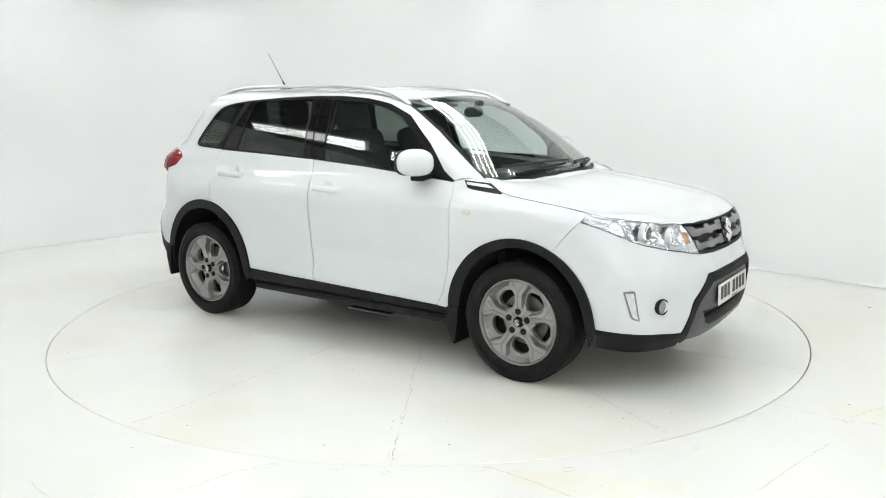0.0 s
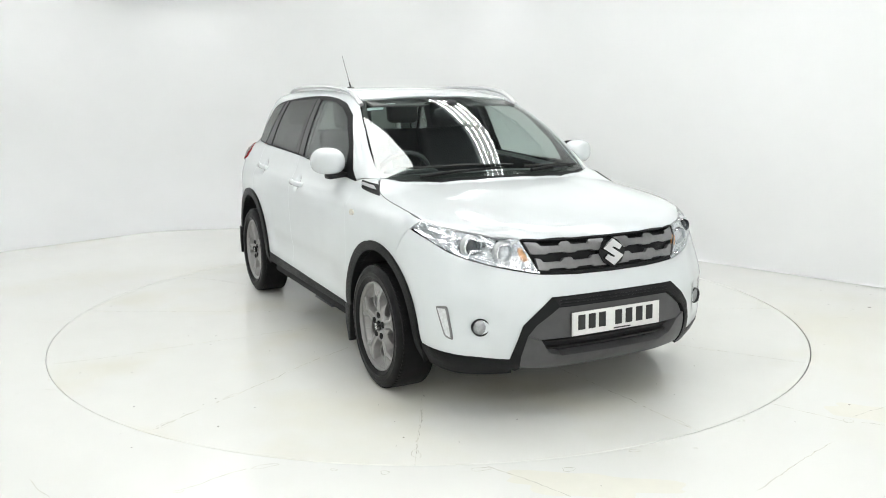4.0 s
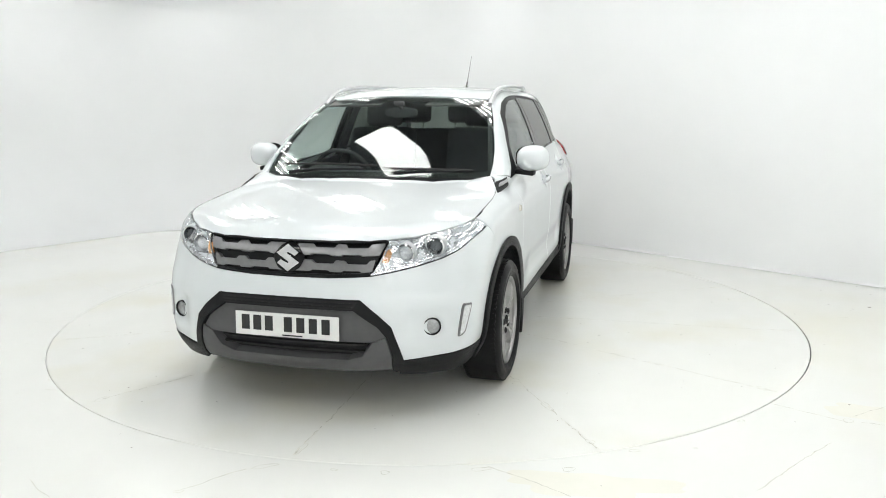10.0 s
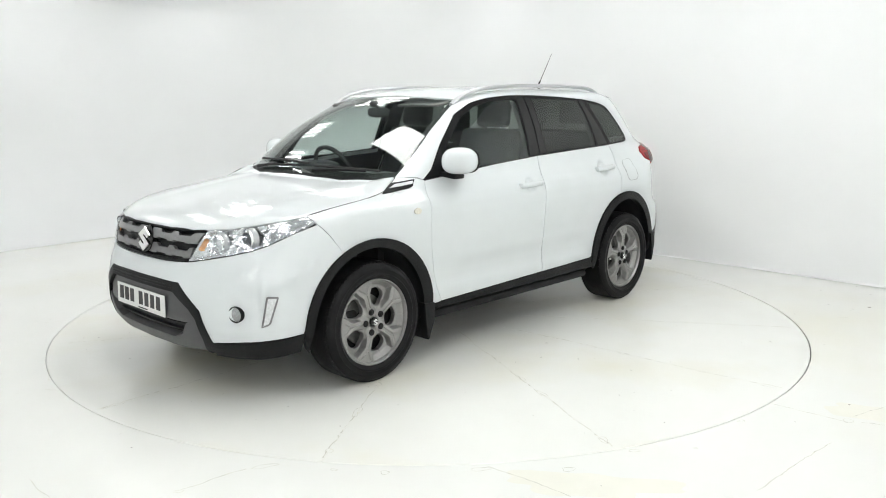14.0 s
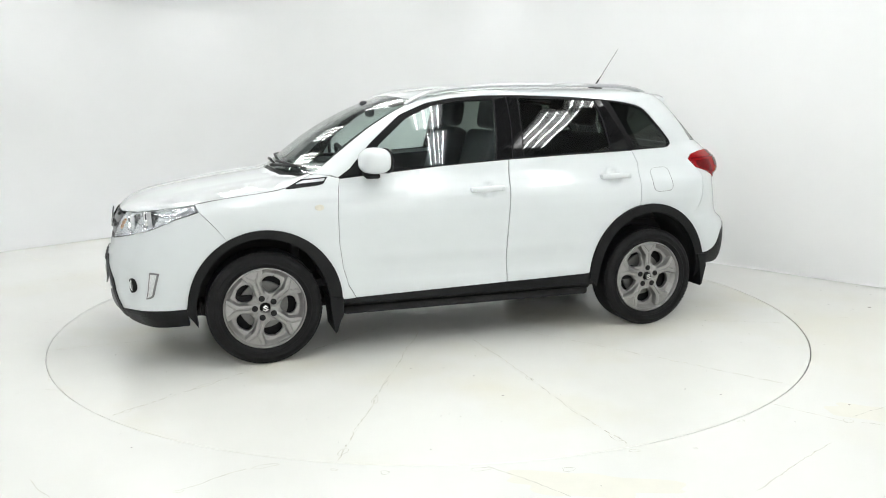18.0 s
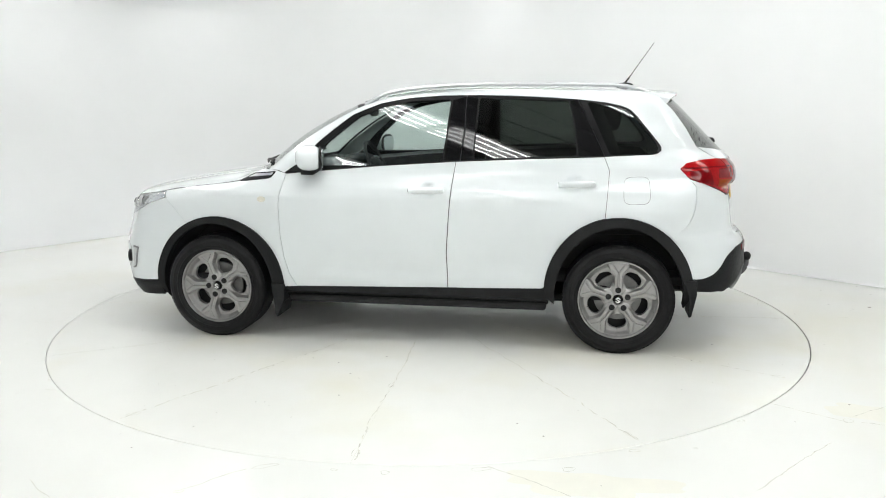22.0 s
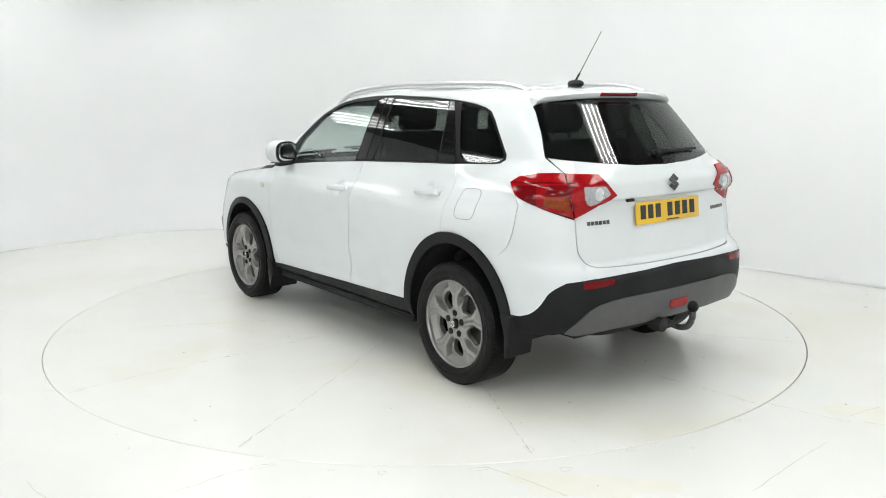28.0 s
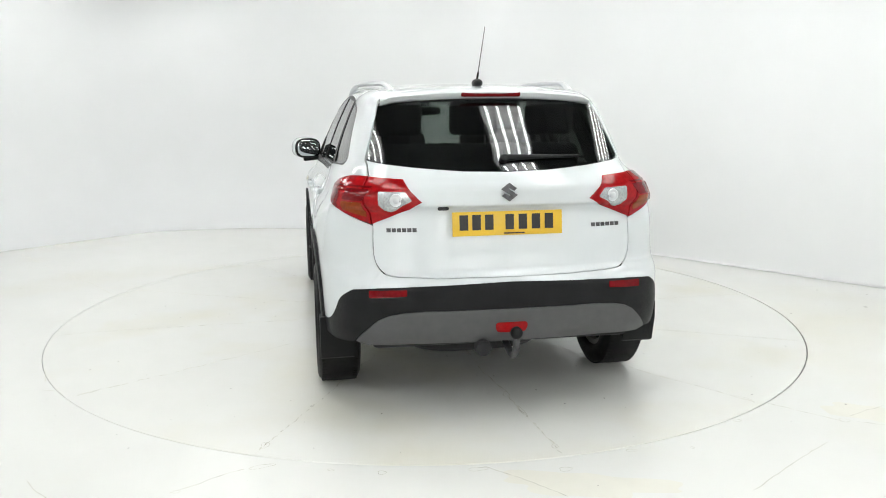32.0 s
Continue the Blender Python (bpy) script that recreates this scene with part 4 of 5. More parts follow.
rear_glass = patch("rear_screen", rounded(sym(rg), .012), on_tail, PRIVACY, tailgate, "dark tinted rear window", off=-.004, thick=.004, grid=.03, gap=.001, field=tail_field)

# rear lamps
TL_SIDE = join(rv([(.6195, .928)]), rv([(.70, .958)]), as_tail(TL_LOW[::-1]), as_tail(TL_TOP[::-1]), rv([(.6235, 1.140)]))
TL_GATE = rv([(.6195, 1.139), (.474, 1.130), (.394, 1.030), (.49, .98), (.6155, .929)])
tl = both("tail_lamp", TL_SIDE, on_tail, RED, car, "red tail lamp cluster", off=.010, thick=.03, gap=.0012, grid=.025, edge=.006)
def lamp_pane(name, pts, mat, parents, label, off=.0125):
    return both(name, rounded(as_tail(side3(pts)), .006), on_tail, mat, parents, label, off=off, thick=.004, grid=.02, edge=.0015)


lamp_pane("indicator", [(-1.79, 1.030), (-1.865, 1.030), (-1.852, .960), (-1.785, .992)], AMBER_DARK, tl, "smoked amber indicator")
lamp_pane("brake_pane", [(-1.79, 1.084), (-1.868, 1.085), (-1.866, 1.036), (-1.79, 1.036)], RED_DEEP, tl, "deep red brake lamp")
lamp_pane("side_pane", [(-1.625, 1.074), (-1.742, 1.080), (-1.758, 1.000), (-1.690, 1.016), (-1.645, 1.034)], RED_DEEP, tl, "deep red side lamp")
# the line across the lens is put in as a strip of darker red
both("crease_strip", join(as_tail(side3([(-1.60, 1.090), (-1.76, 1.097), (-1.865, 1.097)])), as_tail(side3([(-1.865, 1.091), (-1.76, 1.091), (-1.60, 1.085)]))), on_tail, RED_DEEP, tl, off=.0118, thick=.003, grid=.02, edge=.001)
tlg = both("tail_lamp_inner", TL_GATE, on_tail, RED, tailgate, "red inner tail lamp with clear middle", off=.010, thick=.03, gap=.0012, grid=.025, edge=.006)
REVERSE = material("reversing_lens", (.46, .47, .48), .14, metal=.55, coat=.6, grain=.25, grain_size=110)
rev = both("reversing_lamp", rounded(rv([(.588, 1.078), (.470, 1.076), (.441, 1.038), (.535, .988), (.588, 1.020)]), .006), on_tail, REVERSE, tlg, "clear reversing lamp", off=.0125, thick=.004, grid=.02)


def lamp_bulb():
    q = on_tail(rv([(.512, 1.042)]))[0]
    return lathe([(.0, .018), (.010, .017), (.016, .013), (.019, .014), (.028, .0135), (.030, .010)], 24, at=Matrix.Translation(Vector(q)) @ Vector((-1, .1, 0)).to_track_quat("Y", "Z").to_matrix().to_4x4())


twins("bulb", lamp_bulb, SILVER, rev)

# rear bumper: white upper part, black middle, grey skid
edge_b = [(.0, .668), (.42, .658), (.60, .652), (.715, .640)]
white_low = join(rv(edge_b[:3]), xz_tail(curvy([tuple(tail3([(.715, .640)])[0][[0, 2]]), (-1.86, .59), (-1.825, .53), (-1.78, .485), (-1.72, .462), (-1.662, .460)])))
rb_white = join(rv(curvy([(0, .686), (.2, .687), (.40, .691), (.532, .697), (.581, .713), (.610, .757), (.619, .82), (.616, .922)])),
                rv([(.70, .955)]), as_tail(TL_LOW[::-1]), xz_tail(curvy([(-1.670, .99), (-1.667, .883), (-1.637, .79), (-1.578, .735)])), xz_tail(arch(R_OUT, 128, 168, 12)), white_low[::-1])
rear_bumper = patch("rear_bumper", sym(rb_white), on_tail, PAINT, car, "white upper rear bumper", gap=.0002, grid=.03, edge=.0015)
skid_top = rv([(0, .545), (.40, .545), (.50, .538), (.56, .526), (.61, .502), (.655, .458)])
rb_black = join(white_low, xz_tail([(-1.672, .39), (-1.70, .385), (-1.78, .378)]), rv([(.74, .382), (.712, .388)]), skid_top[::-1])
patch("bumper_middle", sym(rb_black), on_tail, PLASTIC, rear_bumper, "black plastic rear bumper middle", off=.003, thick=.03, grid=.03, edge=.005)
rb_grey = join(skid_top, rv([(.705, .392), (.66, .374), (.46, .385), (.2, .385), (0, .385)]))
patch("skid_panel", sym(rb_grey), on_tail, GREY, rear_bumper, "grey rear skid panel", off=.006, thick=.03, grid=.03, gap=.001)
both("reflector", rounded(rv([(.645, .640), (.478, .645), (.478, .616), (.645, .606)]), .006), on_tail, RED_DEEP, rear_bumper, "red bumper reflector", off=.007, thick=.01, grid=.03)
patch("fog_lamp", rounded(rv([(.078, .482), (-.078, .482), (-.07, .435), (.07, .435)]), .02), on_tail, RED, rear_bumper, "red rear fog lamp", off=.011, thick=.02, grid=.03)

# spoiler: a solid lip that carries the roof line past the glass
def spoiler():
    b = bmesh.new()
    ys = np.linspace(-.535, .535, 25)
    loops = []
    for y in ys:
        k = abs(y) / .535
        s = .085 * k ** 2.2
        dz = -.030 * k ** 2.4
        prof = [(-1.43, 1.546), (-1.50, 1.541), (-1.575, 1.533), (-1.603, 1.528), (-1.608, 1.520), (-1.598, 1.506), (-1.578, 1.492), (-1.545, 1.492), (-1.47, 1.505)]
        loops.append([b.verts.new((x + s, y, z + dz - (.012 if k > .97 else 0))) for x, z in prof])
    m = len(loops[0])
    for p, q in zip(loops, loops[1:]):
        for k in range(m):
            b.faces.new((p[k], p[(k + 1) % m], q[(k + 1) % m], q[k]))
    b.faces.new(loops[0])
    b.faces.new(loops[-1][::-1])
    return b


part("spoiler", spoiler(), PAINT, tailgate, "white roof spoiler", sharp=60)
brake = part("brake_lamp", box(.02, .30, .026, (-1.593, 0, 1.512), .009, 3, Matrix.Rotation(radians(-30), 4, "Y")), RED_DEEP, tailgate, "red high brake lamp")


# wheels
DISC = material("bright_brake_disc", (.17, .17, .165), .4, metal=.6, grain=.1, grain_size=40)


def wheel_profile(r):
    return np.interp(r, [0, .03, .065, .11, .176, .199, .215], [.080, .080, .081, .084, .086, .083, .082])


def spoke_outline():
    """Half a window on each side of one spoke; the spoke points along +u."""
    a = radians(36)
    win = [(.082, a), (.084, a - .13), (.095, a - .29), (.112, a - .37), (.130, a - .39), (.150, a - .36), (.165, a - .26), (.172, a - .12), (.173, a)]
    right = [(.030, a)] + win + [(.213, a)]
    arc = [(.213, t) for t in np.linspace(a, -a, 12)[1:-1]]
    left = [(r, -t) for r, t in reversed(right)]
    hub = [(.030, t) for t in np.linspace(-a, a, 5)[1:-1]]
    return np.array([(r * math.cos(t), r * math.sin(t)) for r, t in right + arc + left + hub])


def spoke_relief(uv, base):
    r = np.hypot(uv[:, 0], uv[:, 1])
    v = np.abs(uv[:, 1])
    half = .0190 + .034 * step(r, .130, .205)
    drop = (.006 + .030 * step(r, .065, .13)) * step(v, half, half + .007) * (1 - .85 * step(r, .186, .212))
    slot = .006 * (1 - step(v, .0030, .0065)) * step(r, .074, .079) * (1 - step(r, .148, .154))
    fork = .005 * np.exp(-((v - .72 * (r - .154)) / .0026) ** 2) * step(r, .152, .158) * (1 - step(r, .196, .206))
    crown = .003 * np.clip(v / half, 0, 1) ** 2
    return wheel_profile(r) - drop - slot - fork - crown


SP_V, SP_F, _, _ = sheet(rounded(spoke_outline(), .010, 4), lambda uv: np.stack([uv[:, 0], 0 * uv[:, 0], uv[:, 1]], -1), thick=.030, grid=.0042, edge=.003, relief=spoke_relief, out=(0, 1, 0))


def wheel(at, phase):
    w = new("wheel")
    w.parent = car
    w.matrix_basis = at
    R = .327
    tyre = part("tyre", lathe([(.216, -.085), (.229, -.102), (.256, -.110), (.290, -.107), (.310, -.097), (R - .005, -.085), (R - .001, -.06), (R, 0), (R - .001, .06), (R - .005, .085), (.310, .097), (.304, .103), (.290, .107),
                                   (.286, .1088), (.282, .1072), (.272, .108), (.263, .107), (.260, .1092), (.255, .1088), (.251, .1045), (.242, .100), (.235, .092), (.230, .070), (.217, .065)], 80), RUBBER, w, "black road tyre")
    # tread blocks stand on the tyre's shoulder
    b = bmesh.new()
    for k in range(84):
        a = 2 * math.pi * k / 84
        for y in (-.070, .070):
            m = Matrix.Rotation(a, 4, "Y") @ Matrix.Translation((R - .0044, y, 0)) @ Matrix.Rotation(radians(18 if y > 0 else -18), 4, "X")
            q = bmesh.new()
            bmesh.ops.create_cube(q, size=1)
            bmesh.ops.scale(q, vec=(.006, .036, .0185), verts=q.verts)
            bmesh.ops.transform(q, matrix=m, verts=q.verts)
            merge(b, q)
    tagged(part("tread", b, RUBBER, tyre, smooth=False), kind="stuff")
    part("rim", lathe([(.190, -.08), (.216, -.085), (.221, -.02), (.221, .060), (.220, .078), (.223, .090), (.228, .096), (.234, .094), (.234, .07)] , 72), ALLOY, w, "grey alloy rim")
    part("barrel", lathe([(.05, -.03), (.17, -.035), (.206, -.03), (.216, .0), (.2205, .03)], 60), DARK, w)
    part("brake_disc", lathe([(.06, .0), (.138, .0), (.140, -.01), (.06, -.01)], 48), DISC, w, "grey steel brake disc")
    part("caliper", box(.10, .05, .09, (.11, -.005, .02), .015), DARK, w)
    for k in range(5):
        a = phase + 72 * k
        m = Matrix.Rotation(radians(-a), 4, "Y")
        s = made("spoke", SP_V, SP_F, ALLOY, w, sharp=35)
        s.matrix_basis = m @ Matrix.Diagonal((1.05, 1, 1.05, 1))
        # the nut's flush dark outer ring stands for the shade of its recess
        nut = lathe([(0, .0885), (.008, .0885), (.0105, .0865), (.0108, .0845), (.0155, .0845), (.0175, .0835), (.0175, .076)], 16)
        bmesh.ops.translate(nut, vec=(.058, 0, 0), verts=nut.verts)
        n_ob = part("wheel_nut", nut, DARK, w, "dark wheel nut with a dark ring for its shaded recess")
        n_ob.matrix_basis = m
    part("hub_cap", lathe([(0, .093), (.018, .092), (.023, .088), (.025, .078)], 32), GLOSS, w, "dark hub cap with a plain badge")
    pts = [(-.42, .18), (0, .5), (.42, .20), (.30, .10), (.02, .28), (-.12, .18), (.44, -.18), (.0, -.5), (-.42, -.20), (-.30, -.10), (-.02, -.28), (.12, -.18)]
    part("badge", prism([(u * .038, v * .038) for u, v in pts], .003, lambda u, v, d: Vector((-u, .0915 + d, v))), CHROME, w, smooth=False)
    return w


wheel(pose(1.25, .775, .325), 0)
wheel(pose(-1.25, .765, .325), 18)
wheel(pose(1.25, -.775, .325, 0, 0, 180), 18)
wheel(pose(-1.25, -.765, .325, 0, 0, 180), 0)


# mud flaps
def flap(pts, y0, y1):
    return prism(pts, y1 - y0, lambda u, v, w: Vector((u, y0 + w, v)), bevel=.006)


twins("mud_flap", lambda: flap([(.800, .350), (.885, .360), (.872, .270), (.862, .160), (.850, .140), (.838, .150), (.822, .225), (.800, .245)], .66, .872), PLASTIC, car, "black rubber mud flap")
twins("mud_flap", lambda: flap([(-1.615, .455), (-1.690, .455), (-1.694, .370), (-1.668, .245), (-1.655, .235), (-1.648, .250), (-1.655, .360)], .70, .864), PLASTIC, car, "black rubber mud flap")

# door mirrors
def swung(b):
    """The mirror head is turned in towards the cabin."""
    bmesh.ops.rotate(b, cent=(.58, .80, 1.138), matrix=Matrix.Rotation(radians(16), 3, "Z"), verts=b.verts)
    bmesh.ops.translate(b, vec=(.028, .004, 0), verts=b.verts)
    return b


def mirror_shell():
    b = ball((.602, .875, 1.140), (.082, .099, .076), 2.5)
    for v in b.verts:
        k = (v.co.y - .79) / .19
        v.co.x += .022 * k * k * -1
        v.co.z += .004 * math.sin(k * 3)
        if v.co.x < .535:
            v.co.x = .535 + (v.co.x - .535) * .12
    return swung(b)


mirrors = twins("door_mirror", mirror_shell, PAINT, door_f, "white door mirror housing")


def mirror_face():
    return swung(ball((.516, .873, 1.141), (.006, .080, .058), 3.2))


twins("mirror_bezel", lambda: swung(ball((.527, .874, 1.140), (.014, .096, .073), 2.7)), GLOSS, mirrors, "black mirror bezel")
twins("mirror_glass", mirror_face, material("mirror_silver", (.6, .62, .63), .01, metal=1.0), mirrors, "mirror glass")
twins("mirror_foot", lambda: box(.085, .12, .028, (.615, .835, 1.060), .010, turn=Matrix.Rotation(radians(-6), 4, "X")), PLASTIC, mirrors, "black mirror foot")
both("sail_panel", rounded(sv([(.775, 1.052), (.715, 1.096), (.60, 1.218), (.612, 1.085), (.64, 1.066)]), .005), on_side, PLASTIC, door_f, "black corner panel at the mirror", off=.002, thick=.012, grid=.03)

# door handles
def handle(x0, x1, z0, z1):
    xm, zm = (x0 + x1) / 2, (z0 + z1) / 2
    y = float(on_side(sv([(xm, zm)]))[0][1]) + .0155
    tilt = math.atan2(z1 - z0, x1 - x0)
    b = bmesh.new()
    L = abs(x1 - x0) / 2
    prof = [(-1, .004, .012), (-.92, .026, .016), (-.6, .034, .018), (0, .037, .0185), (.6, .034, .018), (.92, .026, .016), (1, .004, .012)]
    loops = []
    for t, h, w in prof:
        x = xm + t * L
        zc = zm + math.tan(tilt) * (x - xm)
        loops.append([b.verts.new((x, y + h - .012 + .012 * math.cos(a), zc + w * math.sin(a))) for a in (2 * math.pi * k / 12 for k in range(12))])
    for p, q in zip(loops, loops[1:]):
        for k in range(12):
            b.faces.new((p[k], p[(k + 1) % 12], q[(k + 1) % 12], q[k]))
    b.faces.new(loops[0][::-1])
    b.faces.new(loops[-1])
    return b


for doors, (x0, x1, z0, z1) in ((door_f, (-.214, .006, .957, .950)), (door_r, (-1.10, -.885, 1.004, .996))):
    twins("door_handle", lambda: handle(x0, x1, z0, z1), PAINT, doors, "white door handle")
    twins("key_cap", lambda: ball((x0 + .012, float(on_side(sv([(x0 + .012, (z0 + z1) / 2)]))[0][1]) + .018, (z0 + z1) / 2), (.017, .012, .015), 3.0), PAINT, doors, "white handle end cap")

# wing vents, repeaters, fuel flap
VENT = [(1.10, .988), (1.005, 1.036), (.857, 1.050), (.886, 1.012), (.92, 1.004)]
vents = both("wing_vent", rounded(sv(VENT), .006), on_side, PLASTIC, wings, "black wing vent with a grey insert", off=.006, thick=.02, grid=.025)
both("vent_insert", rounded(sv([(1.04, 1.010), (.995, 1.028), (.872, 1.040), (.884, 1.026)]), .004), on_side, SILVER, vents, off=.010, thick=.008, grid=.03)
both("vent_slot", rounded(sv([(1.060, 1.000), (1.045, 1.007), (.888, 1.022), (.900, 1.014)]), .002), on_side, DARK, vents, off=.0075, thick=.008, grid=.03)
both("repeater", sv(ellipse(.925, .886, .026, .017, 0, 340, 18)), on_side, material("cream_lens", (.66, .64, .56), .2, coat=.6, grain=.15, grain_size=120), wings, "small cream side repeater", off=.009, thick=.01, grid=.01)
FUEL = rounded(sv([(-1.262, 1.04), (-1.405, 1.045), (-1.412, .895), (-1.262, .890)]), .045, 10)
patch("fuel_flap", FUEL, on_side, PAINT, sides[0], "white fuel flap", off=.0012, thick=.01, grid=.012, gap=.002, edge=.001)
# a thin dark tube draws the shade in the gap round the flap
part("flap_gap_line", tube([tuple(p) for p in on_side(np.concatenate([fine(FUEL, .02), FUEL[:1]]))], .0011, 6), STEEL, sides[0])

# roof rails and aerial
def rail():
    path, rad = [], []
    for t in np.linspace(0, 1, 26):
        x = .33 - 1.73 * t
        s = min(t, 1 - t)
        y = .552 + .006 * step(np.array(x), .0, .3) - .085 * step(np.array(-x), .7, 1.45)
        base = float(top(np.array(x), np.array(y - .01)))
        lift = .030 * min(1, s / .09) ** .6
        path.append((x, float(y), base + lift - .004 if x > -1.2 else base + lift - .006))
        rad.append(.017)
    return tube(path, rad, 10, flat=.75)


twins("roof_rail", rail, SILVER, car, "satin silver roof rail")
twins("rail_foot", lambda: tube([(x, .550 - .06 * float(step(np.array(-x), .7, 1.45)), float(top(np.array(x), np.array(.55))) + .004) for x in np.linspace(.20, -1.25, 20)], .005, 8, flat=.6), SILVER, car, "satin rail gasket")
aerial = part("aerial", ball((-1.285, .0, 1.570), (.055, .026, .022), 2.3), PLASTIC, car, "black roof aerial")
part("aerial_mast", tube([(-1.275, 0, 1.575), (-1.312, 0, 1.625)], .006, 8), PLASTIC, aerial)
part("aerial_whip", tube([(-1.305, 0, 1.615), (-1.46, 0, 1.842)], [.0030, .0018], 8), STEEL, aerial, "thin metal aerial whip")

# wipers
def ws_pt(x, y, h=.012):
    return (x, y, float(top(np.array(x), np.array(y))) + h)


arm1 = part("wiper", tube([ws_pt(1.03, -.50, .012), ws_pt(1.068, -.30, .016), ws_pt(1.085, .0, .014)], [.011, .009, .006], 8), PLASTIC, car, "black windscreen wiper")
part("blade", tube([ws_pt(.955, -.55, .012), ws_pt(1.035, -.25, .012), ws_pt(1.062, .08, .012)], .007, 6), SEAL, arm1)
arm2 = part("wiper", tube([ws_pt(1.105, .18, .02), ws_pt(1.07, .35, .03), ws_pt(1.0, .53, .02)], [.011, .009, .006], 8), PLASTIC, car, "black windscreen wiper")
part("blade", tube([ws_pt(1.072, .15, .012), ws_pt(1.03, .38, .012), ws_pt(.955, .60, .012)], .007, 6), SEAL, arm2)
rw = part("rear_wiper", tube([(-1.845, 0, 1.212), (-1.850, -.02, 1.219), (-1.848, -.10, 1.222), (-1.825, -.375, 1.222)], [.016, .017, .012, .006], 8), PLASTIC, tailgate, "black rear wiper")
part("pivot", lathe([(0, .02), (.016, .018), (.02, .0), (.02, -.02)], 16, at=Matrix.Translation((-1.852, 0, 1.213)) @ Vector((-1, 0, .6)).to_track_quat("Y", "Z").to_matrix().to_4x4()), PLASTIC, rw)


# number plates with plain bars in place of characters
def number_plate(name, at, mat, parent, label):
    p = part(name, box(.006, .52, .111, (0, 0, 0), .002), mat, parent, label)
    p.matrix_basis = at
    for k in range(8):
        if k == 3:
            continue
        u = (-.232 + k * .0595) if k < 3 else (-.232 + (k - .55) * .0625)
        part("bar", box(.003, .040, .070, (.0035, u + .025, .006), .0), INK, p, smooth=False)
    part("bar", box(.002, .10, .006, (.0035, .03, -.046)), INK, p, smooth=False)
    return p


number_plate("number_plate", pose(2.118, 0, .467, 0, -2, 0), PLATE_W, bumper, "white plate with plain dark bars")
number_plate("number_plate", pose(-1.942, 0, .927, 0, -6, 180), PLATE_Y, tailgate, "yellow plate with plain dark bars")
emblem(tailgate, pose(-1.965, 0, 1.072, 0, -8, 180), .085, 1, STEEL)
for y0, y1, z in ((.555, .415, .902), (-.415, -.565, .902)):
    for k in range(6):
        a, c = y0 + (y1 - y0) * k / 6, y0 + (y1 - y0) * (k + .82) / 6
        patch("name_badge", rv([(a, z + .009), (c, z + .009), (c, z - .009), (a, z - .009)]), on_tail, STEEL, tailgate, "plain metal badge bar", off=.003, thick=.004, grid=.03)
part("boot_button", box(.02, .05, .015, (-1.935, .30, 1.0), .005), DARK, tailgate)
patch("inspection_sticker", [(.365, -.535), (.40, -.44), (.43, -.455), (.40, -.548)], on_top, STICKER, windscreen, "pale sticker on the glass", off=-.012, thick=.001)

patch("inspection_sticker", [(.352, -.425), (.378, -.35), (.39, -.355), (.366, -.43)], on_top, PLATE_W, windscreen, "pale sticker on the glass", off=-.012, thick=.001)
ring = ellipse(.335, .545, .030, .030, 0, 350, 20) + ellipse(.335, .545, .018, .018, 350, 0, 20)
patch("ring_sticker", ring, on_top, PLATE_W, windscreen, "white ring sticker on the glass", off=-.012, thick=.001, grid=.01, edge=0)

# tow bar and exhaust
tow = part("tow_bar", tube(curvy([(-1.90, .0, .365), (-1.97, 0, .342), (-2.04, 0, .330), (-2.092, 0, .346), (-2.116, 0, .390), (-2.118, 0, .432)], 5), .017, 12), STEEL, car, "black steel tow bar with a ball")
part("tow_ball", ball((-2.118, 0, .452), (.028, .028, .03), 2.0), PLASTIC, tow)
part("tow_socket", lathe([(0, .05), (.035, .05), (.038, .0), (.03, -.03), (0, -.03)], 20, at=pose(-1.99, .13, .362, 0, 0, 90)), DARK, tow, "dark towing socket")
part("tow_beam", box(.06, .5, .05, (-1.86, 0, .40), .01), DARK, tow)
part("silencer", ball((-1.66, -.40, .375), (.12, .20, .06), 3.0), STEEL, car, "grey exhaust silencer")
part("exhaust_pipe", tube([(.3, -.12, .22), (-.6, -.14, .23), (-1.2, -.2, .28), (-1.6, -.35, .31)], .028, 10), RUST, car)
part("cross_member", box(.5, 1.1, .10, (1.35, 0, .27), .03), DARK, car)
part("rear_axle", box(.12, 1.3, .08, (-1.25, 0, .30), .02), DARK, car)
part("under_shield", box(.32, .16, .012, (.15, -.70, .205), .004), STEEL, car)

# ---- cabin ----
part("dashboard", ball((.80, 0, .93), (.26, .68, .13), 4.0), TRIM, car, "dark grey dashboard")
part("console", box(.9, .22, .25, (.15, 0, .62), .04), TRIM, car)
part("cabin_floor", box(2.9, 1.45, .05, (-.35, 0, .42), .01), DARK, car)
part("luggage_floor", box(.75, 1.2, .06, (-1.45, 0, .70), .02), DARK, car)
part("bulkhead", box(.05, 1.4, .55, (1.05, 0, .70), .01), DARK, car)


def seat(x, y, w, name, back_h=.66):
    s = part(name, box(.50, w, .16, (x, y, .66), .06, 3), CLOTH, car, "dark cloth seat")
    t = Matrix.Rotation(radians(-16), 4, "Y")
    part("backrest", box(.13, w * .96, back_h, (x - .32, y, .97), .055, 3, t), CLOTH, s, "dark cloth backrest")
    n = 1 if w < .7 else 3
    for k in range(n):
        yy = y + (k - (n - 1) / 2) * .42
        part("headrest", box(.09, .27, .19, (x - .425, yy, 1.39), .04, 3, Matrix.Rotation(radians(-10), 4, "Y")), CLOTH, s, "dark headrest")
        for d in (-.07, .07):
            part("post", tube([(x - .40, yy + d, 1.25), (x - .415, yy + d, 1.33)], .006, 6), CHROME, s)
    return s


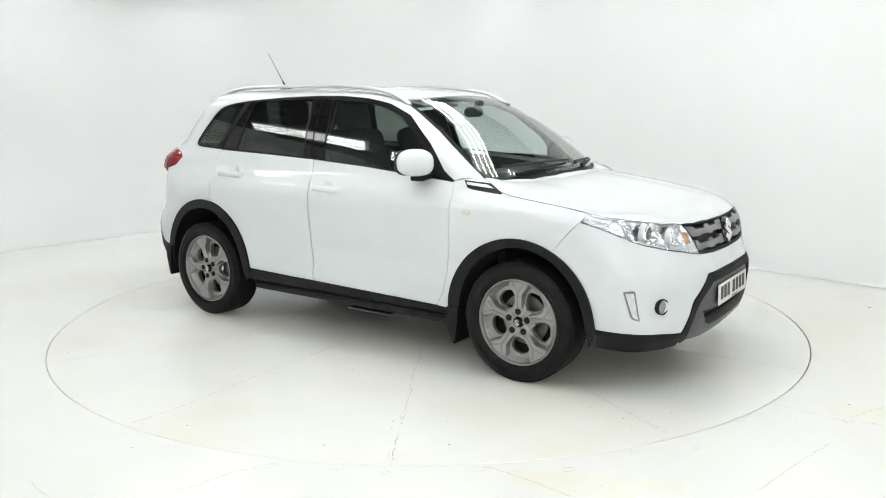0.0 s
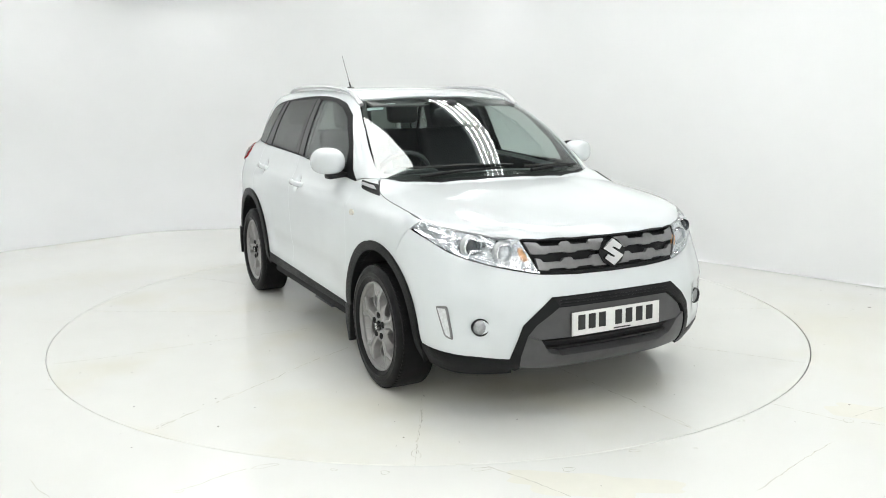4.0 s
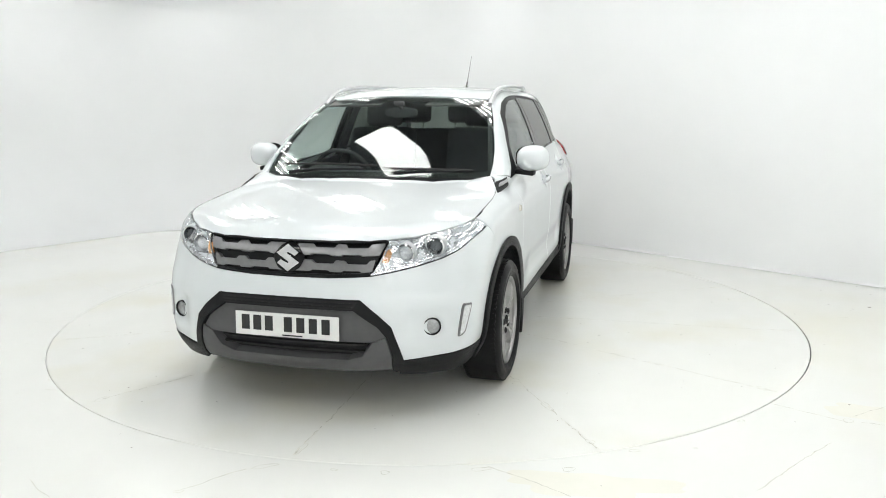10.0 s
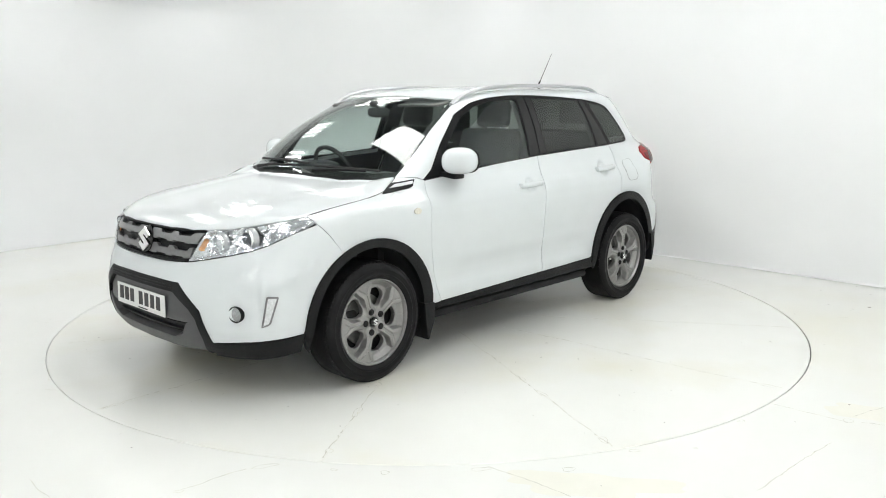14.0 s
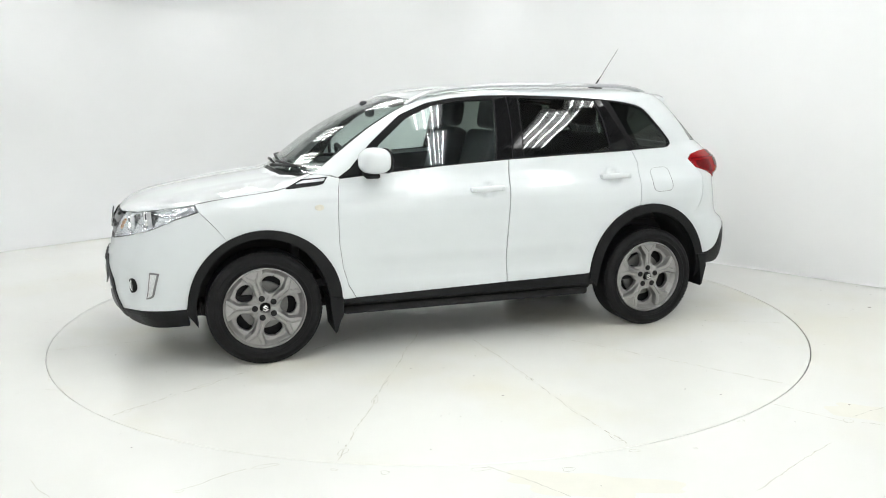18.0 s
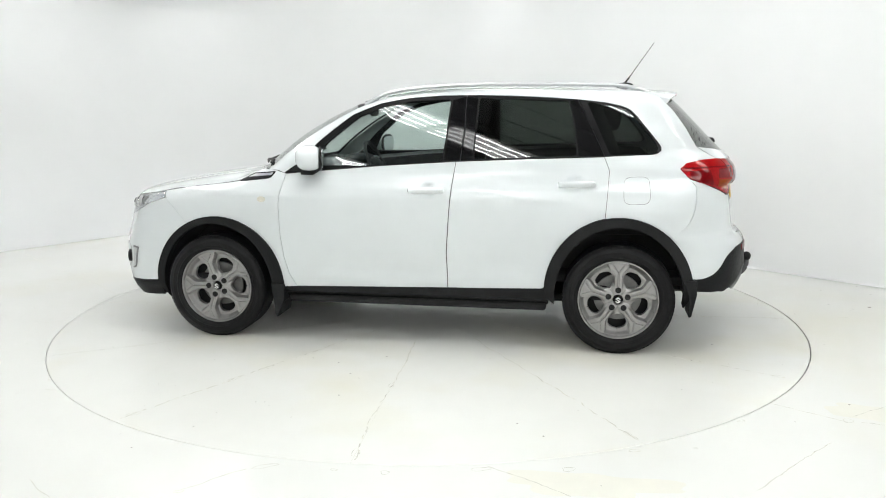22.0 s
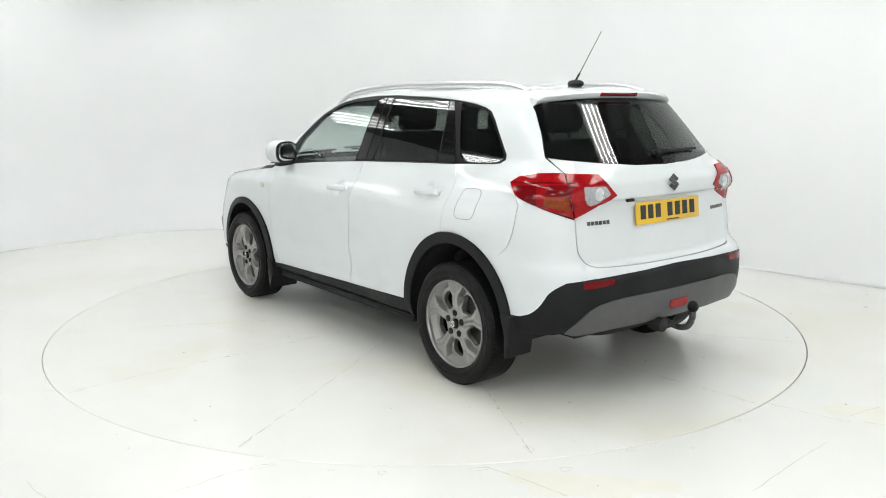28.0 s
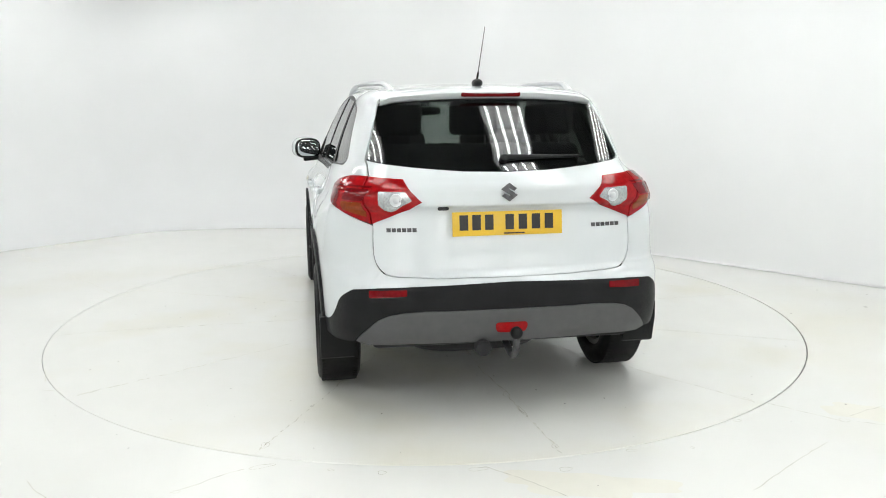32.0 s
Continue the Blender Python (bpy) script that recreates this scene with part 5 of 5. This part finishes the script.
seat(.12, .37, .52, "front_seat")
seat(.12, -.37, .52, "front_seat")
seat(-.78, 0, 1.26, "rear_bench", .58)
sw = part("steering_wheel", tube([(0, .185 * math.cos(a), .185 * math.sin(a)) for a in np.linspace(0, 2 * math.pi, 33)], .015, 8, caps=False), TRIM, car, "dark steering wheel")
sw.matrix_basis = pose(.50, -.37, 1.005, 0, 25)
part("wheel_boss", ball((0.0, 0, 0), (.03, .075, .06), 2.6), TRIM, sw)
part("wheel_spoke", box(.02, .34, .03, (0, 0, 0), .008), TRIM, sw)
part("column", tube([(.55, -.37, .985), (.75, -.37, .90)], .045, 10), TRIM, car)
part("binnacle", ball((.64, -.37, 1.055), (.10, .17, .035), 2.6), TRIM, car)
im = part("interior_mirror", ball((.42, 0, 1.405), (.015, .108, .033), 3.0), TRIM, car, "black interior mirror")
part("stalk", tube([(.42, 0, 1.42), (.45, 0, 1.47)], .012, 8), TRIM, im)
part("sensor_pod", ball((.46, 0, 1.460), (.025, .035, .020), 2.6), TRIM, im)
for y in (.33, -.33):
    part("sun_visor", box(.14, .36, .014, (.33, y, 1.462), .006, turn=Matrix.Rotation(radians(12), 4, "Y")), LINING, car, "pale folded sun visor")
half = [(.30, 0), (.25, .40), (.15, .50)] + [(x, .50) for x in (-.4, -1.0, -1.30)] + [(-1.42, .38), (-1.46, 0)]
patch("headlining", [(x, y) for x, y in half] + [(x, -y) for x, y in reversed(half) if y > 1e-6], on_top, LINING, car, "pale roof lining", off=-.045, thick=.01, grid=.06)
# inner door trim and pillars
both("door_trim", join(sv(BELT[:-1] + [(-.27, 1.12)]), sv(GAP_B[1:]), sv(GAP_A[:0:-1])), on_side, TRIM, door_f, "dark door trim", off=-.05, thick=.015, grid=.06, gap=.012)
both("door_trim", join(sv(BELT_R), sv(GAP_C[1:]), sv(arch(R_OUT, 79, 3, 16)), sv([(-.80, .372)]), sv(GAP_B[:0:-1])), on_side, TRIM, door_r, "dark door trim", off=-.05, thick=.015, grid=.06, gap=.012)
both("b_pillar", sv([(-.24, 1.50), (-.37, 1.50), (-.37, 1.08), (-.22, 1.08)]), on_side, TRIM, car, "dark centre pillar", off=-.035, thick=.02, grid=.05)
both("c_pillar", sv([(-.98, 1.475), (-1.13, 1.46), (-1.26, 1.15), (-1.02, 1.15)]), on_side, TRIM, car, "dark rear pillar", off=-.035, thick=.02, grid=.05)
both("luggage_trim", sv([(-1.05, 1.15), (-1.45, 1.16), (-1.66, .98), (-1.60, .86), (-1.05, .86)]), on_side, TRIM, car, "dark luggage side trim", off=-.05, thick=.015, grid=.06)
patch("gate_trim", sym(rv([(0, 1.14), (.40, 1.155), (.58, 1.18), (.58, .95), (.52, .74), (0, .73)])), on_tail, TRIM, tailgate, "dark inner gate trim", off=-.05, thick=.015, grid=.06)

# ---- marks on the floor and the table ----
rng = random.Random(7)
SPECK_M = material("dark_speck", (.16, .15, .13), .8, grain=.3, grain_size=200)
YELLOWED = material("yellowed_floor_paint", (.80, .79, .715), .20, spec=.5, grain=.02, grain_size=9, bump=.03, bump_size=40, rough_var=.03)


def ribbon(b, pts, wide, z, jitter=.006, gaps=.0):
    """A thin wandering crack along a few stations, at times broken off."""
    line = []
    for p, q in zip(pts, pts[1:]):
        n = max(1, int(math.dist(p, q) / .022))
        line += [(p[0] + (q[0] - p[0]) * k / n, p[1] + (q[1] - p[1]) * k / n) for k in range(n)]
    line.append(pts[-1])
    drift = 0
    prev = None
    for k, p in enumerate(line):
        a, c = line[max(k - 1, 0)], line[min(k + 1, len(line) - 1)]
        d = Vector((c[0] - a[0], c[1] - a[1]))
        d = d.normalized() if d.length > 1e-9 else Vector((1, 0))
        drift = drift * .8 + rng.uniform(-jitter, jitter)
        w = wide * rng.uniform(.35, 1.25) / 2
        m = Vector(p) + Vector((-d.y, d.x)) * drift
        l, r = m + Vector((-d.y, d.x)) * w, m - Vector((-d.y, d.x)) * w
        now = b.verts.new((l.x, l.y, z)), b.verts.new((r.x, r.y, z))
        if prev and rng.random() > gaps:
            b.faces.new((prev[0], prev[1], now[1], now[0]))
        prev = now
    return b


def blister(b, x, y, rx, ry, z, turn=0.0, wide=.003):
    """The uneven rim of a raised spot of paint."""
    n = 16
    pts = []
    for k in range(n + 1):
        a = 2 * math.pi * (k % n) / n
        s = 1 + .22 * math.sin(a * 2 + x * 9) + .12 * math.sin(a * 3 + y * 7)
        u, v = rx * s * math.cos(a), ry * s * math.sin(a)
        pts.append((x + u * math.cos(turn) - v * math.sin(turn), y + u * math.sin(turn) + v * math.cos(turn)))
    return ribbon(b, pts, wide, z, 0)


def mark(name, build, mat, parent):
    b = bmesh.new()
    build(b)
    for f in b.faces:
        if f.normal.z < 0:
            f.normal_flip()
    return part(name, b, mat, parent, smooth=False)


Z = .0015
CRACKS = [[(-1.0, -2.69), (-.82, -2.53), (-.76, -2.49)], [(-4.0, 2.32), (-3.55, 1.80), (-3.1, 1.32), (-2.75, .95), (-2.47, .61)], [(-2.66, -.24), (-2.48, -.15)], [(-2.15, -1.21), (-2.06, -1.40)],
          [(-2.02, -1.53), (-1.94, -1.55)], [(-1.60, -2.57), (-1.46, -2.72)], [(1.68, -1.84), (1.94, -2.08)], [(1.98, -2.02), (2.23, -1.89)], [(1.25, -2.73), (1.52, -2.5), (1.75, -2.30)], [(.23, -2.49), (.53, -2.76)],
          [(2.0, -2.08), (2.35, -2.22)], [(2.75, -.25), (2.93, -.28)], [(-3.1, 1.32), (-2.8, 1.42)], [(-3.3, .9), (-3.05, .93)]]
for c in CRACKS:
    mark("crack", lambda b: ribbon(b, c, .0045, Z, .004), SCUFF_M, floor)
for x, y, rx, ry, t in ((-.69, -2.47, .05, .016, .25), (-.40, -2.51, .012, .010, 0), (-.19, -2.54, .020, .014, 0), (.87, -2.36, .020, .014, 0), (.56, -2.53, .032, .015, .1), (1.14, -2.34, .010, .008, 0), (1.45, -2.05, .016, .012, 0),
                        (.20, -2.52, .035, .018, .2), (1.95, -2.06, .03, .018, .6), (-.98, -2.68, .02, .010, .3)):
    mark("paint_blister", lambda b: blister(b, x, y, rx, ry, Z, t), SCUFF_M, floor)
# yellowed places in the paint, with a ragged edge
for k, (cx, cy, rx, ry, t) in enumerate(((.62, -2.66, .34, .10, -.15), (2.14, -2.00, .26, .10, -.55), (2.75, -2.2, .2, .12, -.4))):
    deep = .0005 + .0003 * k
    def patchy(b):
        n = 40
        ring = []
        for j in range(n):
            a = 2 * math.pi * j / n
            s = 1 + .16 * math.sin(3 * a + cx) + .10 * math.sin(7 * a + cy) + rng.uniform(-.05, .05)
            u, v = rx * s * math.cos(a), ry * s * math.sin(a)
            ring.append(b.verts.new((cx + u * math.cos(t) - v * math.sin(t), cy + u * math.sin(t) + v * math.cos(t), deep)))
        b.faces.new(ring)
    mark("yellowed_patch", patchy, YELLOWED, floor)


def dot(b, x, y, r, z):
    b.faces.new([b.verts.new((x + r * rng.uniform(.6, 1.2) * math.cos(a), y + r * rng.uniform(.5, 1.0) * math.sin(a), z)) for a in (2 * math.pi * k / 6 for k in range(6))])


def floor_specks(b):
    dot(b, 3.16, 0, .014, Z)
    for _ in range(170):
        a, r = rng.uniform(-math.pi, math.pi), rng.uniform(2.52, 4.2)
        x, y = r * math.cos(a), r * math.sin(a)
        if y < 1.2:
            dot(b, x, y, rng.choice((.0025, .003, .004, .006)), Z)


def table_specks(b):
    for _ in range(110):
        a, r = rng.uniform(-math.pi, math.pi), 2.4 * math.sqrt(rng.random())
        dot(b, r * math.cos(a), r * math.sin(a), rng.choice((.0025, .003, .004, .006)), Z)


tagged(mark("specks", floor_specks, SPECK_M, floor), kind="stuff")
tagged(mark("specks", table_specks, SPECK_M, turntable), kind="stuff")

# the table's seams are puttied over; the putty has cracked and blistered
hairs = bmesh.new()
for k, a in enumerate(SEAMS):
    c, s = math.cos(radians(a)), math.sin(radians(a))
    part("seam_filler", box(2.40, .0022, .004, (1.26, 0, -.0023)), PUTTY_M, turntable, smooth=False).matrix_basis = pose(0, 0, 0, 0, 0, a)
    r0 = rng.uniform(.5, 1.0)
    ribbon(hairs, [((r0 + (2.44 - r0) * j / 8) * c, (r0 + (2.44 - r0) * j / 8) * s) for j in range(9)], .0062, Z, .007, .18 + .25 * rng.random())
    for j in range(rng.choice((1, 2, 3))):
        r = 2.37 if j == 0 else rng.uniform(1.3, 2.3)
        mark("paint_blister", lambda b: blister(b, r * c, r * s, rng.uniform(.025, .06), rng.uniform(.010, .022), Z, radians(a)), SCUFF_M, turntable)
for f in hairs.faces:
    f.normal_update()
    if f.normal.z < 0:
        f.normal_flip()
tagged(part("hairline_cracks", hairs, SCUFF_M, turntable, smooth=False), kind="stuff")
# ---- what moves: the table turns, and the car with it ----
TURN = [(0, 324.03), (1, 317.11), (2, 310.07), (3, 302.71), (3.5, 299.64), (5.5, 285.30), (6, 281.52), (7, 274.43), (8, 267.41), (9, 260.23), (10, 253.19), (11, 246.00), (12, 239.25), (13, 232.11), (14, 225.25), (14.5, 221.67), (16.5, 207.74), (17, 204.17), (18, 197.26), (19, 190.11), (20, 183.34), (21, 176.06), (22, 169.12), (23, 161.80), (24, 154.94), (25, 147.89), (25.5, 144.59), (27.5, 130.60), (28, 127.03), (29, 119.72), (30, 113.07), (31, 105.75), (32, 98.92)]


def motions():
    table, ride = [], []
    for t, a in TURN:
        m = pose(0, 0, 0, 0, 0, a)
        table.append((t, m))
        ride.append((t, m @ pose(-0.0174, -0.0588 - .0051, 0, 0, 0, .146)))
    walk(turntable, table)
    walk(car, ride)


motions()
